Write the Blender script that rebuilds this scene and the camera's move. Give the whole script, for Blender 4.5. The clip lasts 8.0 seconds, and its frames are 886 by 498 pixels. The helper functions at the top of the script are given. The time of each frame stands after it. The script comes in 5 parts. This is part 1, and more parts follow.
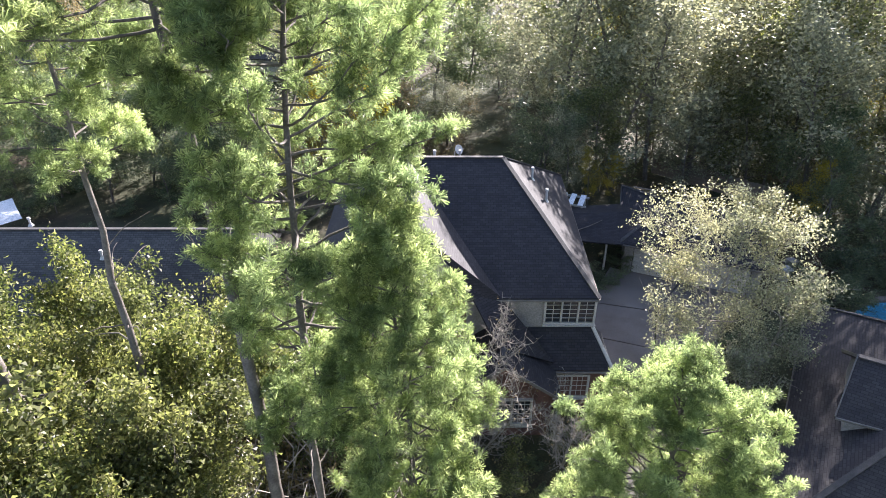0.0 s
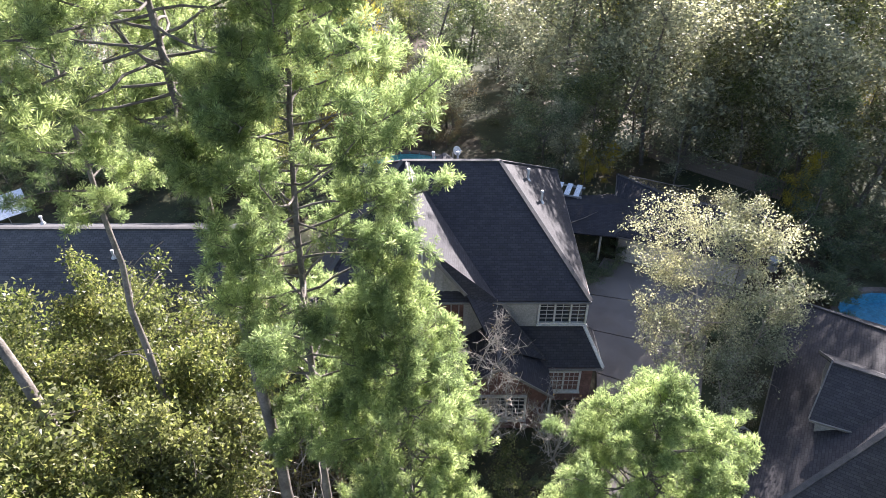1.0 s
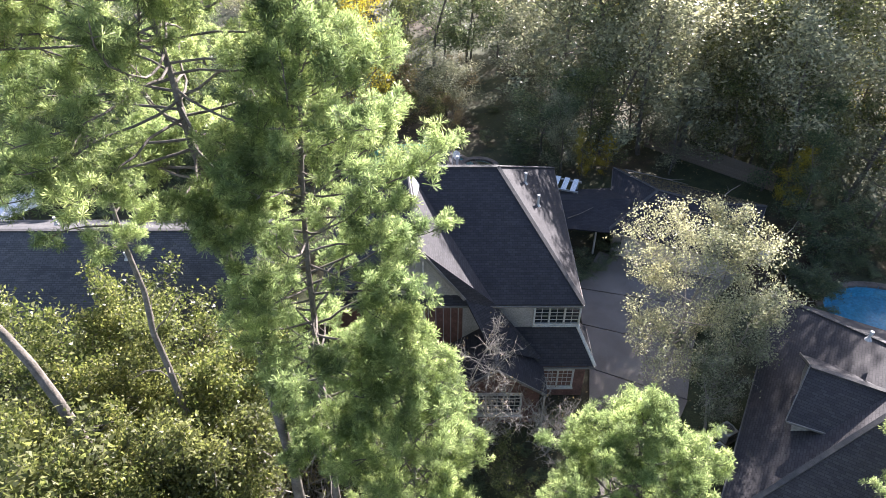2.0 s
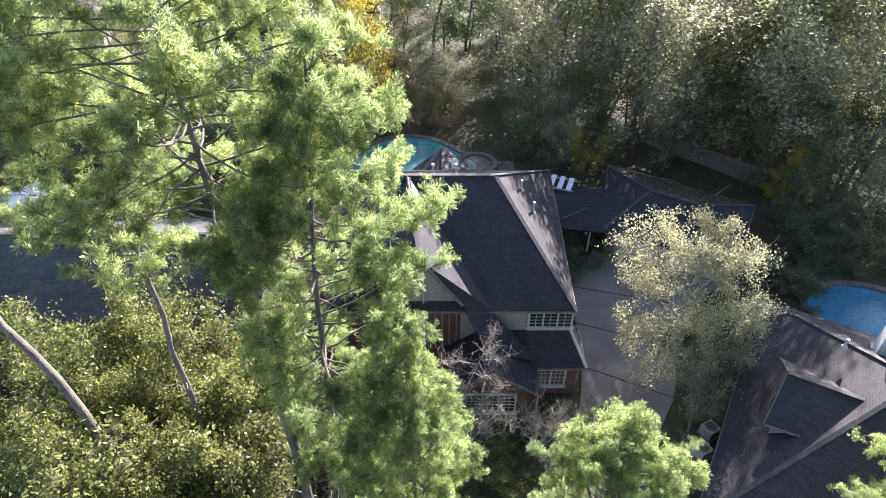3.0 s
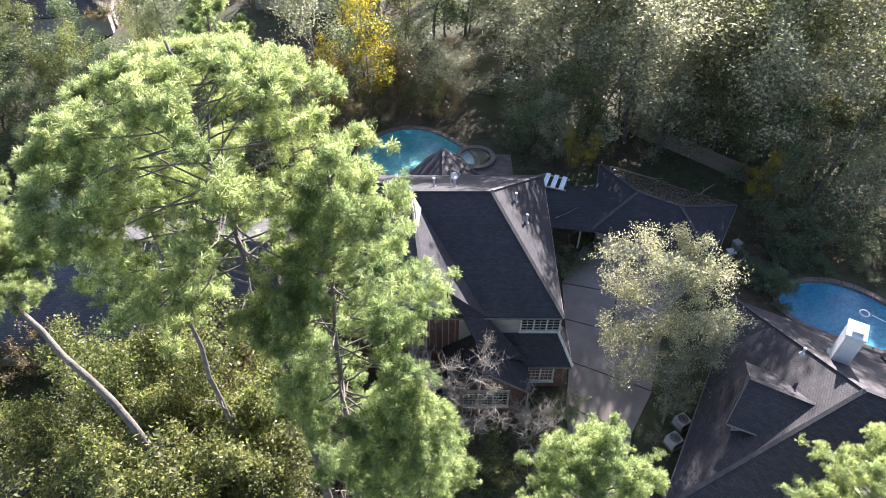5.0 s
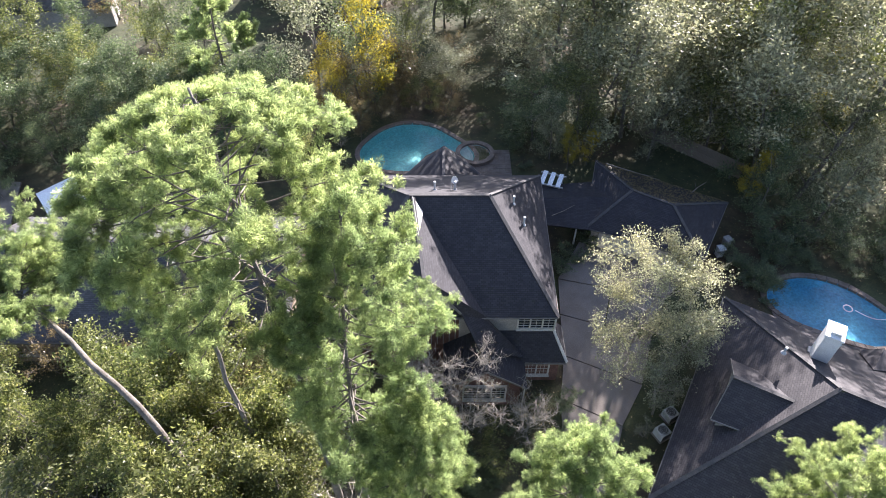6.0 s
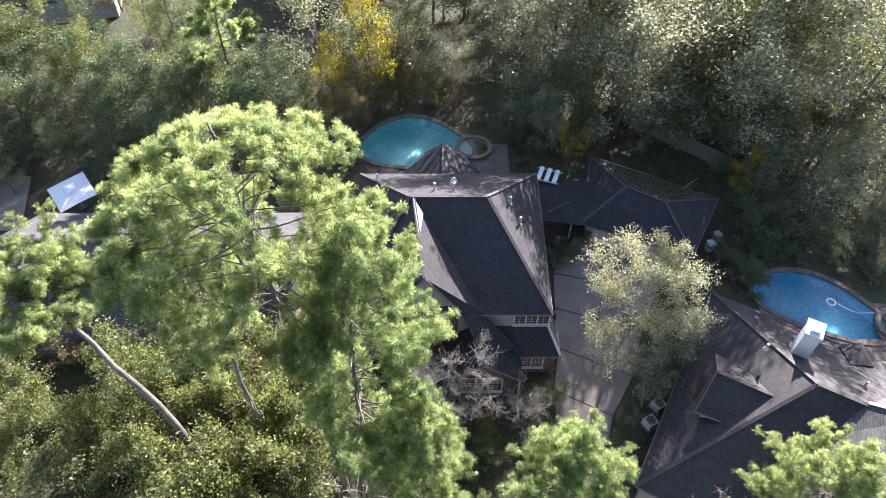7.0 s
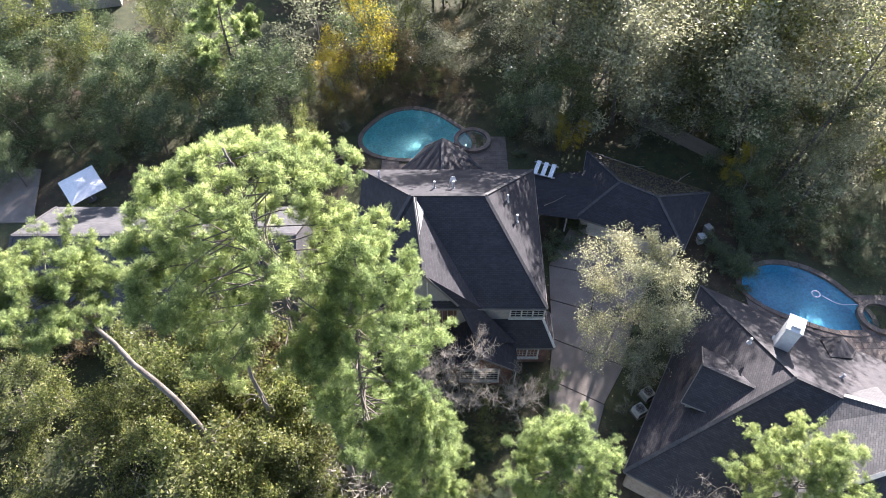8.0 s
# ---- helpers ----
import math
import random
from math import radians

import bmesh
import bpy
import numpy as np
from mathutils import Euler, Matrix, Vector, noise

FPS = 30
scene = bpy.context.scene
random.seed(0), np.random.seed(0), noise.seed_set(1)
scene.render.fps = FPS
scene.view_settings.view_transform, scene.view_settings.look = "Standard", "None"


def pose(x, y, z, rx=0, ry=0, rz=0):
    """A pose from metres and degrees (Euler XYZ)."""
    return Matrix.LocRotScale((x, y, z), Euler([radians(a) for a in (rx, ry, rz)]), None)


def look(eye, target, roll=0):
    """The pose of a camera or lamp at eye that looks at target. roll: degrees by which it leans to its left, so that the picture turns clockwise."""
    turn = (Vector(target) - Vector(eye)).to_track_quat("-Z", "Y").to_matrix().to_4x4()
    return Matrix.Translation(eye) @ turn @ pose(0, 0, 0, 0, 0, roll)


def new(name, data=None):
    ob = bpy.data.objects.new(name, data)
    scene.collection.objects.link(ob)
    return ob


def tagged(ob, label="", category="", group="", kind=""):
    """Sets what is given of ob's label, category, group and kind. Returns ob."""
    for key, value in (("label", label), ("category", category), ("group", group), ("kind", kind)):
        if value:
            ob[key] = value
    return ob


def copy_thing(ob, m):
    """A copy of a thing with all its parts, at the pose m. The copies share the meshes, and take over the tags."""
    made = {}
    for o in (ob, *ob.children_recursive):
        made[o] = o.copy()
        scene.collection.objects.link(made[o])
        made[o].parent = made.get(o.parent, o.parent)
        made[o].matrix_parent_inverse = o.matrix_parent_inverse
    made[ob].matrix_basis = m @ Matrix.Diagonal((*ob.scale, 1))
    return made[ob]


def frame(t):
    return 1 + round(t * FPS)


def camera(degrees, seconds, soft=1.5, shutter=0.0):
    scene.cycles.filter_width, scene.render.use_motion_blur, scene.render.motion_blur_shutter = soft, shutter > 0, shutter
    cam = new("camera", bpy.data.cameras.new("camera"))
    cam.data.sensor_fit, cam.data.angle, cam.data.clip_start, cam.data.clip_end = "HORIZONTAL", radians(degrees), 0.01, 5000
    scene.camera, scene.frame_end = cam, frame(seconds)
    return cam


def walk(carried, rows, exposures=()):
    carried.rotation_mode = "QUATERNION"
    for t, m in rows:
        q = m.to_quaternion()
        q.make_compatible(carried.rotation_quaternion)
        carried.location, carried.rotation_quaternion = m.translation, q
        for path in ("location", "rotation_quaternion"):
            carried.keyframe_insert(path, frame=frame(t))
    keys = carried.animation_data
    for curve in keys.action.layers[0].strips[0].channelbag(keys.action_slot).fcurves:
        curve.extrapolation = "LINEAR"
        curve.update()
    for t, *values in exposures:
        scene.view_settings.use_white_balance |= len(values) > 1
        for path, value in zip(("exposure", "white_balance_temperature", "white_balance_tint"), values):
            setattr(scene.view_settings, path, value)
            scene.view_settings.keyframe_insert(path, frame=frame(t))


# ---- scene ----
cam = camera(67.7, 8.0, soft=0.75)
METRES, EYE, TILT, LEAN, TURN = 22.0, 26.3, -31.0, 0.0, 0.0
ROWS = [
    (0.0, 0.0, 0.0, 0.0, 0.0, 0.0, -0.0),
    (0.5, 0.0026, -0.0312, 0.057, 0.01, -1.85, 0.01),
    (1.0, 0.0054, -0.0621, 0.1147, 0.05, -3.67, 0.09),
    (1.5, 0.0057, -0.0943, 0.1703, 0.06, -5.29, 0.2),
    (3.0, 0.0058, -0.1871, 0.3288, -0.04, -9.16, 0.06),
    (3.5, 0.0053, -0.2196, 0.3829, -0.07, -10.34, 0.02),
    (4.0, 0.0058, -0.2531, 0.4354, -0.04, -11.44, 0.02),
    (4.5, 0.0066, -0.2866, 0.4893, -0.01, -12.55, 0.04),
    (6.0, 0.0027, -0.3861, 0.6512, -0.07, -15.89, 0.1),
    (6.5, 0.0007, -0.4189, 0.7029, -0.13, -16.96, 0.11),
    (7.0, 0.0007, -0.4518, 0.754, -0.16, -18.04, 0.08),
    (7.5, 0.0021, -0.4831, 0.8065, -0.15, -19.16, 0.06),
    (8.0, 0.0016, -0.5146, 0.8569, -0.17, -20.27, 0.04),
]
walk(cam, [(t, pose(0, 0, EYE, TILT, LEAN, TURN) @ pose(METRES * x, METRES * y, METRES * z, 90 + pitch, roll, yaw)) for t, x, y, z, yaw, pitch, roll in ROWS])

# ---- world, sun, exposure ----
SUN_AZ, SUN_EL = 25.0, 23.5          # degrees to the right of +y, degrees above the horizon
scene.view_settings.exposure = 2.38
scene.view_settings.use_white_balance = True
scene.view_settings.white_balance_temperature, scene.view_settings.white_balance_tint = 6400, 20
world = bpy.data.worlds.new("sky_world")
scene.world = world
world.use_nodes = True
_wt = world.node_tree
_sky = _wt.nodes.new("ShaderNodeTexSky")
_sky.sky_type, _sky.sun_disc = "NISHITA", False
_sky.sun_elevation, _sky.sun_rotation = radians(SUN_EL), radians(SUN_AZ)
_wt.links.new(_sky.outputs[0], _wt.nodes["Background"].inputs[0])
_wt.nodes["Background"].inputs[1].default_value = 0.074
_sd = bpy.data.lights.new("sun", "SUN")
_sd.energy, _sd.angle, _sd.color = 5.0, radians(0.6), (1.0, 0.96, 0.90)
_sun = new("sun", _sd)
_sv = Vector((math.sin(radians(SUN_AZ)) * math.cos(radians(SUN_EL)), math.cos(radians(SUN_AZ)) * math.cos(radians(SUN_EL)), math.sin(radians(SUN_EL))))
_sun.matrix_world = look(_sv * 200, (0, 0, 0))


# ---- materials ----
def mat(name):
    m = bpy.data.materials.new(name)
    m.use_nodes = True
    nt = m.node_tree
    return m, nt, nt.nodes["Principled BSDF"]


def nd(nt, kind, **kw):
    n = nt.nodes.new(kind)
    for k, v in kw.items():
        n.inputs[k].default_value = v
    return n


def ramp(nt, fac, stops):
    r = nt.nodes.new("ShaderNodeValToRGB")
    el = r.color_ramp.elements
    while len(el) < len(stops):
        el.new(0.5)
    for e, (p, c) in zip(el, stops):
        e.position, e.color = p, (*c, 1)
    nt.links.new(fac, r.inputs[0])
    return r.outputs[0]


def mixc(nt, fac, a, b, mode="MIX"):
    n = nt.nodes.new("ShaderNodeMix")
    n.data_type, n.blend_type = "RGBA", mode
    for s, v in ((n.inputs[0], fac), (n.inputs[6], a), (n.inputs[7], b)):
        if isinstance(v, (int, float)):
            s.default_value = v
        elif isinstance(v, tuple):
            s.default_value = (*v, 1)
        else:
            nt.links.new(v, s)
    return n.outputs[2]


def bump(nt, b, height, strength, dist):
    n = nd(nt, "ShaderNodeBump", Strength=strength, Distance=dist)
    nt.links.new(height, n.inputs["Height"])
    nt.links.new(n.outputs[0], b.inputs["Normal"])


def coords(nt, which="Object"):
    return nt.nodes.new("ShaderNodeTexCoord").outputs[which]


def noise_tex(nt, co, scale, detail=4.0, rough=0.6):
    n = nd(nt, "ShaderNodeTexNoise", Scale=scale, Detail=detail, Roughness=rough)
    nt.links.new(co, n.inputs["Vector"])
    return n.outputs[0]


def rough_mat(name, stops, scale=1.5, fine=25.0, rough=0.85, bumps=0.4, dist=0.02, which="Object"):
    """A mottled matt surface with grain at two scales."""
    m, nt, b = mat(name)
    co = coords(nt, which)
    big, small = noise_tex(nt, co, scale, 5.0), noise_tex(nt, co, fine, 3.0)
    c = ramp(nt, big, stops)
    g = ramp(nt, small, [(0.25, (0.62, 0.62, 0.62)), (0.75, (1.25, 1.25, 1.25))])
    nt.links.new(mixc(nt, 1.0, c, g, "MULTIPLY"), b.inputs["Base Color"])
    b.inputs["Roughness"].default_value = rough
    bump(nt, b, small, bumps, dist)
    return m


def leaf_mat(name, dark, mid, light, through_part=0.45, gloss=0.5, tint=(1.2, 1.25, 0.75)):
    """Thin leaves that let the light through; colour varies from leaf to leaf, from clump to clump and from plant to plant."""
    m, nt, b = mat(name)
    geo = nt.nodes.new("ShaderNodeNewGeometry")
    c = ramp(nt, geo.outputs["Random Per Island"], [(0.0, dark), (0.55, mid), (1.0, light)])
    big = noise_tex(nt, coords(nt), 0.45, 3.0)
    c = mixc(nt, 1.0, c, ramp(nt, big, [(0.3, (0.66, 0.72, 0.66)), (0.7, (1.25, 1.2, 1.02))]), "MULTIPLY")
    info = nt.nodes.new("ShaderNodeObjectInfo")
    c = mixc(nt, 1.0, c, ramp(nt, info.outputs["Random"], [(0.0, (0.90, 0.93, 0.88)), (1.0, (1.09, 1.06, 0.98))]), "MULTIPLY")
    nt.links.new(c, b.inputs["Base Color"])
    b.inputs["Roughness"].default_value = gloss
    b.inputs["Specular IOR Level"].default_value = 0.45
    tr = nt.nodes.new("ShaderNodeBsdfTranslucent")
    nt.links.new(mixc(nt, 1.0, c, tint, "MULTIPLY"), tr.inputs[0])
    mx = nt.nodes.new("ShaderNodeMixShader")
    mx.inputs[0].default_value = through_part
    nt.links.new(b.outputs[0], mx.inputs[1])
    nt.links.new(tr.outputs[0], mx.inputs[2])
    nt.links.new(mx.outputs[0], nt.nodes["Material Output"].inputs[0])
    return m


def shingle_mat(name, dark, light):
    """Asphalt shingles in courses, laid by UV metres, with weathering and leaf stains."""
    m, nt, b = mat(name)
    uv = coords(nt, "UV")
    br = nd(nt, "ShaderNodeTexBrick", Scale=1.0)
    br.inputs["Mortar Size"].default_value = 0.012
    br.inputs["Mortar Smooth"].default_value = 0.3
    br.inputs["Brick Width"].default_value = 0.30
    br.inputs["Row Height"].default_value = 0.145
    br.inputs["Color1"].default_value = (*dark, 1)
    br.inputs["Color2"].default_value = (*light, 1)
    br.inputs["Mortar"].default_value = (dark[0] * 0.45, dark[1] * 0.45, dark[2] * 0.45, 1)
    nt.links.new(uv, br.inputs["Vector"])
    co = coords(nt)
    st = noise_tex(nt, co, 0.5, 6.0, 0.65)
    c = mixc(nt, 1.0, br.outputs[0], ramp(nt, st, [(0.3, (0.7, 0.7, 0.72)), (0.7, (1.25, 1.2, 1.12))]), "MULTIPLY")
    gr = noise_tex(nt, co, 40.0, 2.0)
    c = mixc(nt, 1.0, c, ramp(nt, gr, [(0.3, (0.75, 0.75, 0.75)), (0.7, (1.2, 1.2, 1.2))]), "MULTIPLY")
    nt.links.new(c, b.inputs["Base Color"])
    b.inputs["Roughness"].default_value = 0.8
    bump(nt, b, br.outputs["Fac"], 0.5, -0.012)
    return m


M = {}
M["needle"] = leaf_mat("pine_needle", (0.115, 0.150, 0.088), (0.265, 0.318, 0.178), (0.51, 0.56, 0.34), 0.72, 0.4, (1.20, 1.29, 1.05))
M["leaf_green"] = leaf_mat("green_leaf", (0.060, 0.080, 0.036), (0.150, 0.170, 0.070), (0.35, 0.345, 0.18), 0.55, 0.42, (1.15, 1.2, 0.85))
M["leaf_dark"] = leaf_mat("dark_evergreen_leaf", (0.058, 0.085, 0.055), (0.125, 0.165, 0.105), (0.28, 0.32, 0.22), 0.52, 0.4, (1.15, 1.2, 0.95))
M["leaf_olive"] = leaf_mat("olive_leaf", (0.070, 0.083, 0.043), (0.152, 0.170, 0.085), (0.32, 0.33, 0.18), 0.55, 0.42, (1.15, 1.2, 0.85))
M["leaf_yellow"] = leaf_mat("yellow_leaf", (0.22, 0.17, 0.03), (0.42, 0.33, 0.05), (0.58, 0.49, 0.12), 0.55)
M["leaf_brown"] = leaf_mat("brown_leaf", (0.11, 0.085, 0.055), (0.20, 0.155, 0.10), (0.34, 0.27, 0.17), 0.5, 0.45, (1.15, 1.15, 0.9))
M["leaf_pale"] = leaf_mat("pale_dry_leaf", (0.22, 0.21, 0.155), (0.39, 0.375, 0.28), (0.60, 0.58, 0.45), 0.52, 0.4, (1.05, 1.1, 0.98))
M["leaf_grey"] = leaf_mat("grey_green_leaf", (0.14, 0.15, 0.12), (0.26, 0.27, 0.215), (0.47, 0.47, 0.39), 0.52, 0.5, (1.15, 1.15, 1.0))
M["bark"] = rough_mat("grey_brown_bark", [(0.3, (0.082, 0.070, 0.060)), (0.7, (0.195, 0.170, 0.150))], 2.0, 14.0, 0.9, 0.8, 0.04)
M["bark_pale"] = rough_mat("pale_bark", [(0.3, (0.20, 0.175, 0.15)), (0.7, (0.40, 0.36, 0.31))], 2.5, 20.0, 0.9, 0.5, 0.02)
M["twig"] = rough_mat("dry_twig", [(0.3, (0.13, 0.105, 0.085)), (0.7, (0.30, 0.255, 0.215))], 3.0, 20.0, 0.9, 0.3, 0.01)
M["roof"] = shingle_mat("charcoal_shingle", (0.020, 0.019, 0.025), (0.036, 0.034, 0.043))
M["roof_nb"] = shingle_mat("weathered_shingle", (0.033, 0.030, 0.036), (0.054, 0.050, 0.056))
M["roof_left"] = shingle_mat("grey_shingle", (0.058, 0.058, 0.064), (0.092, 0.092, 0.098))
M["cap"] = rough_mat("ridge_cap", [(0.3, (0.045, 0.043, 0.044)), (0.7, (0.085, 0.08, 0.08))], 3.0, 30.0, 0.8)
M["gutter"] = rough_mat("taupe_gutter", [(0.3, (0.13, 0.12, 0.11)), (0.7, (0.20, 0.185, 0.17))], 2.0, 20.0, 0.5, 0.1)
# pale metal; also paints sun on a wing roof strip and ridge caps
M["flash_sun"] = rough_mat("flashing_and_painted_sun", [(0.3, (0.40, 0.38, 0.35)), (0.7, (0.62, 0.60, 0.56))], 2.0, 20.0, 0.45, 0.1)
M["siding"] = rough_mat("painted_siding", [(0.3, (0.27, 0.255, 0.24)), (0.7, (0.37, 0.35, 0.33))], 0.8, 12.0, 0.7, 0.1)
M["trim"] = rough_mat("cream_trim", [(0.3, (0.44, 0.42, 0.39)), (0.7, (0.57, 0.55, 0.51))], 1.0, 16.0, 0.6, 0.1)
M["brick"] = rough_mat("red_brick", [(0.3, (0.105, 0.052, 0.042)), (0.7, (0.185, 0.098, 0.078))], 2.0, 9.0, 0.9)
M["tanbrick"] = rough_mat("tan_brick", [(0.3, (0.28, 0.20, 0.15)), (0.7, (0.42, 0.33, 0.26))], 2.0, 9.0, 0.9)
M["stucco"] = rough_mat("pale_stucco", [(0.3, (0.62, 0.62, 0.60)), (0.7, (0.78, 0.78, 0.76))], 1.0, 25.0, 0.85, 0.2)
M["concrete"] = rough_mat("stained_concrete", [(0.25, (0.145, 0.122, 0.107)), (0.5, (0.205, 0.178, 0.158)), (0.8, (0.26, 0.238, 0.215))], 0.45, 14.0, 0.9, 0.2, 0.006)
M["flag"] = rough_mat("flagstone_coping", [(0.3, (0.12, 0.092, 0.076)), (0.7, (0.22, 0.178, 0.15))], 1.2, 10.0, 0.85)
M["wood"] = rough_mat("weathered_fence_wood", [(0.3, (0.15, 0.115, 0.085)), (0.7, (0.28, 0.225, 0.175))], 1.0, 12.0, 0.9)
M["metal"] = rough_mat("painted_metal", [(0.3, (0.45, 0.45, 0.45)), (0.7, (0.62, 0.62, 0.62))], 2.0, 15.0, 0.4, 0.05)
M["white"] = rough_mat("white_canvas", [(0.3, (0.72, 0.74, 0.78)), (0.7, (0.84, 0.85, 0.87))], 0.8, 10.0, 0.8, 0.1)
M["dark"] = rough_mat("dark_plastic", [(0.3, (0.03, 0.03, 0.032)), (0.7, (0.06, 0.06, 0.065))], 2.0, 15.0, 0.5, 0.1)
M["pool_wall"] = rough_mat("pool_plaster", [(0.3, (0.16, 0.50, 0.52)), (0.7, (0.24, 0.62, 0.62))], 0.5, 5.0, 0.7, 0.05)
M["spa"] = rough_mat("pale_spa_plaster", [(0.3, (0.42, 0.62, 0.60)), (0.7, (0.55, 0.72, 0.70))], 0.6, 6.0, 0.7, 0.05)
M["pool_blue"] = rough_mat("blue_pool_plaster", [(0.3, (0.07, 0.34, 0.52)), (0.7, (0.11, 0.45, 0.62))], 0.5, 5.0, 0.7, 0.05)


def ground_material():
    m, nt, b = mat("leaf_litter_and_grass")
    co = coords(nt)
    big, mid, fine = noise_tex(nt, co, 0.09, 4.0), noise_tex(nt, co, 0.9, 5.0), noise_tex(nt, co, 9.0, 4.0)
    litter = ramp(nt, mid, [(0.3, (0.036, 0.028, 0.019)), (0.7, (0.095, 0.070, 0.045))])
    grass = ramp(nt, mid, [(0.3, (0.030, 0.040, 0.018)), (0.7, (0.065, 0.075, 0.032))])
    c = mixc(nt, ramp(nt, big, [(0.36, (0, 0, 0)), (0.52, (1, 1, 1))]), litter, grass)
    c = mixc(nt, 1.0, c, ramp(nt, fine, [(0.3, (0.6, 0.6, 0.6)), (0.7, (1.35, 1.3, 1.2))]), "MULTIPLY")
    nt.links.new(c, b.inputs["Base Color"])
    b.inputs["Roughness"].default_value = 0.95
    bump(nt, b, fine, 0.8, 0.06)
    return m


M["ground"] = ground_material()


def water_material():
    m, nt, b = mat("pool_water")
    b.inputs["Base Color"].default_value = (0.80, 0.95, 0.97, 1)
    b.inputs["Roughness"].default_value = 0.04
    b.inputs["IOR"].default_value = 1.33
    b.inputs["Transmission Weight"].default_value = 1.0
    bump(nt, b, noise_tex(nt, coords(nt), 2.5, 2.0), 0.15, 0.02)
    return m


def glass_material():
    m, nt, b = mat("window_glass")
    b.inputs["Base Color"].default_value = (0.025, 0.028, 0.032, 1)
    b.inputs["Roughness"].default_value = 0.05
    return m


M["water"], M["glass"] = water_material(), glass_material()


# ---- builders ----
def put_mesh(name, me, material, parent=None, label=""):
    ob = new(name, me)
    if material:
        me.materials.append(material)
    if parent:
        ob.parent = parent
    if label:
        ob["label"] = label
    return ob


def part(name, bm, material, parent=None, label=""):
    me = bpy.data.meshes.new(name)
    bm.to_mesh(me)
    bm.free()
    return put_mesh(name, me, material, parent, label)


def pydata(name, verts, faces, material, parent=None, label=""):
    me = bpy.data.meshes.new(name)
    me.from_pydata([tuple(v) for v in verts], [], faces)
    me.update()
    return put_mesh(name, me, material, parent, label)


def np_mesh(name, verts, sizes, material, parent=None, label="", smooth=False):
    """A mesh from an array of corners in which every face owns its corners: sizes is 3 or 4."""
    n = len(verts) // sizes
    me = bpy.data.meshes.new(name)
    me.vertices.add(len(verts))
    me.vertices.foreach_set("co", np.ascontiguousarray(verts, dtype=np.float32).ravel())
    me.loops.add(n * sizes)
    me.loops.foreach_set("vertex_index", np.arange(n * sizes, dtype=np.int32))
    me.polygons.add(n)
    me.polygons.foreach_set("loop_start", np.arange(0, n * sizes, sizes, dtype=np.int32))
    me.update(calc_edges=True)
    return put_mesh(name, me, material, parent, label)


def thing(name, at, label, category, group="", kind=""):
    ob = new(name)
    ob.location = at
    ob.empty_display_size = 0.2
    return tagged(ob, label, category, group, kind)


def add_box(bm, c, s, rz=0.0, bev=0.0):
    r = bmesh.ops.create_cube(bm, size=1.0, matrix=Matrix.Translation(c) @ Matrix.Rotation(rz, 4, "Z") @ Matrix.Diagonal((*s, 1)))
    if bev:
        ed = {e for v in r["verts"] for e in v.link_edges}
        bmesh.ops.bevel(bm, geom=list(ed), offset=bev, segments=1, affect="EDGES")


def box_part(name, c, s, material, parent, label="", rz=0.0, bev=0.01):
    bm = bmesh.new()
    add_box(bm, (0, 0, 0), s, 0.0, bev)
    ob = part(name, bm, material, parent, label)
    ob.matrix_local = Matrix.Translation(c) @ Matrix.Rotation(rz, 4, "Z")
    return ob


def bar(name, a, b, w, h, material, parent, label=""):
    """A square bar from a to b."""
    a, b = Vector(a), Vector(b)
    bm = bmesh.new()
    add_box(bm, (0, 0, 0), (w, h, (b - a).length), 0.0, min(w, h) * 0.12)
    ob = part(name, bm, material, parent, label)
    ob.matrix_local = Matrix.Translation((a + b) / 2) @ (b - a).to_track_quat("Z", "Y").to_matrix().to_4x4()
    return ob


def slope(name, pts, material, parent, thick=0.16, label=""):
    """One roof plane: a slab with UVs in metres, u along the eave and v up the slope."""
    pts = [Vector(p) for p in pts]
    nor = Vector((0, 0, 0))
    for i in range(1, len(pts) - 1):
        nor += (pts[i] - pts[0]).cross(pts[i + 1] - pts[0])
    if nor.z < 0:
        pts.reverse()
        nor = -nor
    nor.normalize()
    u = Vector((0, 0, 1)).cross(nor).normalized() if nor.z < 0.999 else Vector((1, 0, 0))
    v = nor.cross(u)
    bm = bmesh.new()
    lay = bm.loops.layers.uv.new("UVMap")
    n = len(pts)
    topv = [bm.verts.new(p) for p in pts]
    low = [bm.verts.new(p - nor * thick) for p in pts]
    bm.faces.new(topv)
    bm.faces.new(low[::-1])
    for i in range(n):
        bm.faces.new((topv[i], low[i], low[(i + 1) % n], topv[(i + 1) % n]))
    for f in bm.faces:
        for lp in f.loops:
            lp[lay].uv = (lp.vert.co.dot(u), lp.vert.co.dot(v))
    return part(name, bm, material, parent, label)


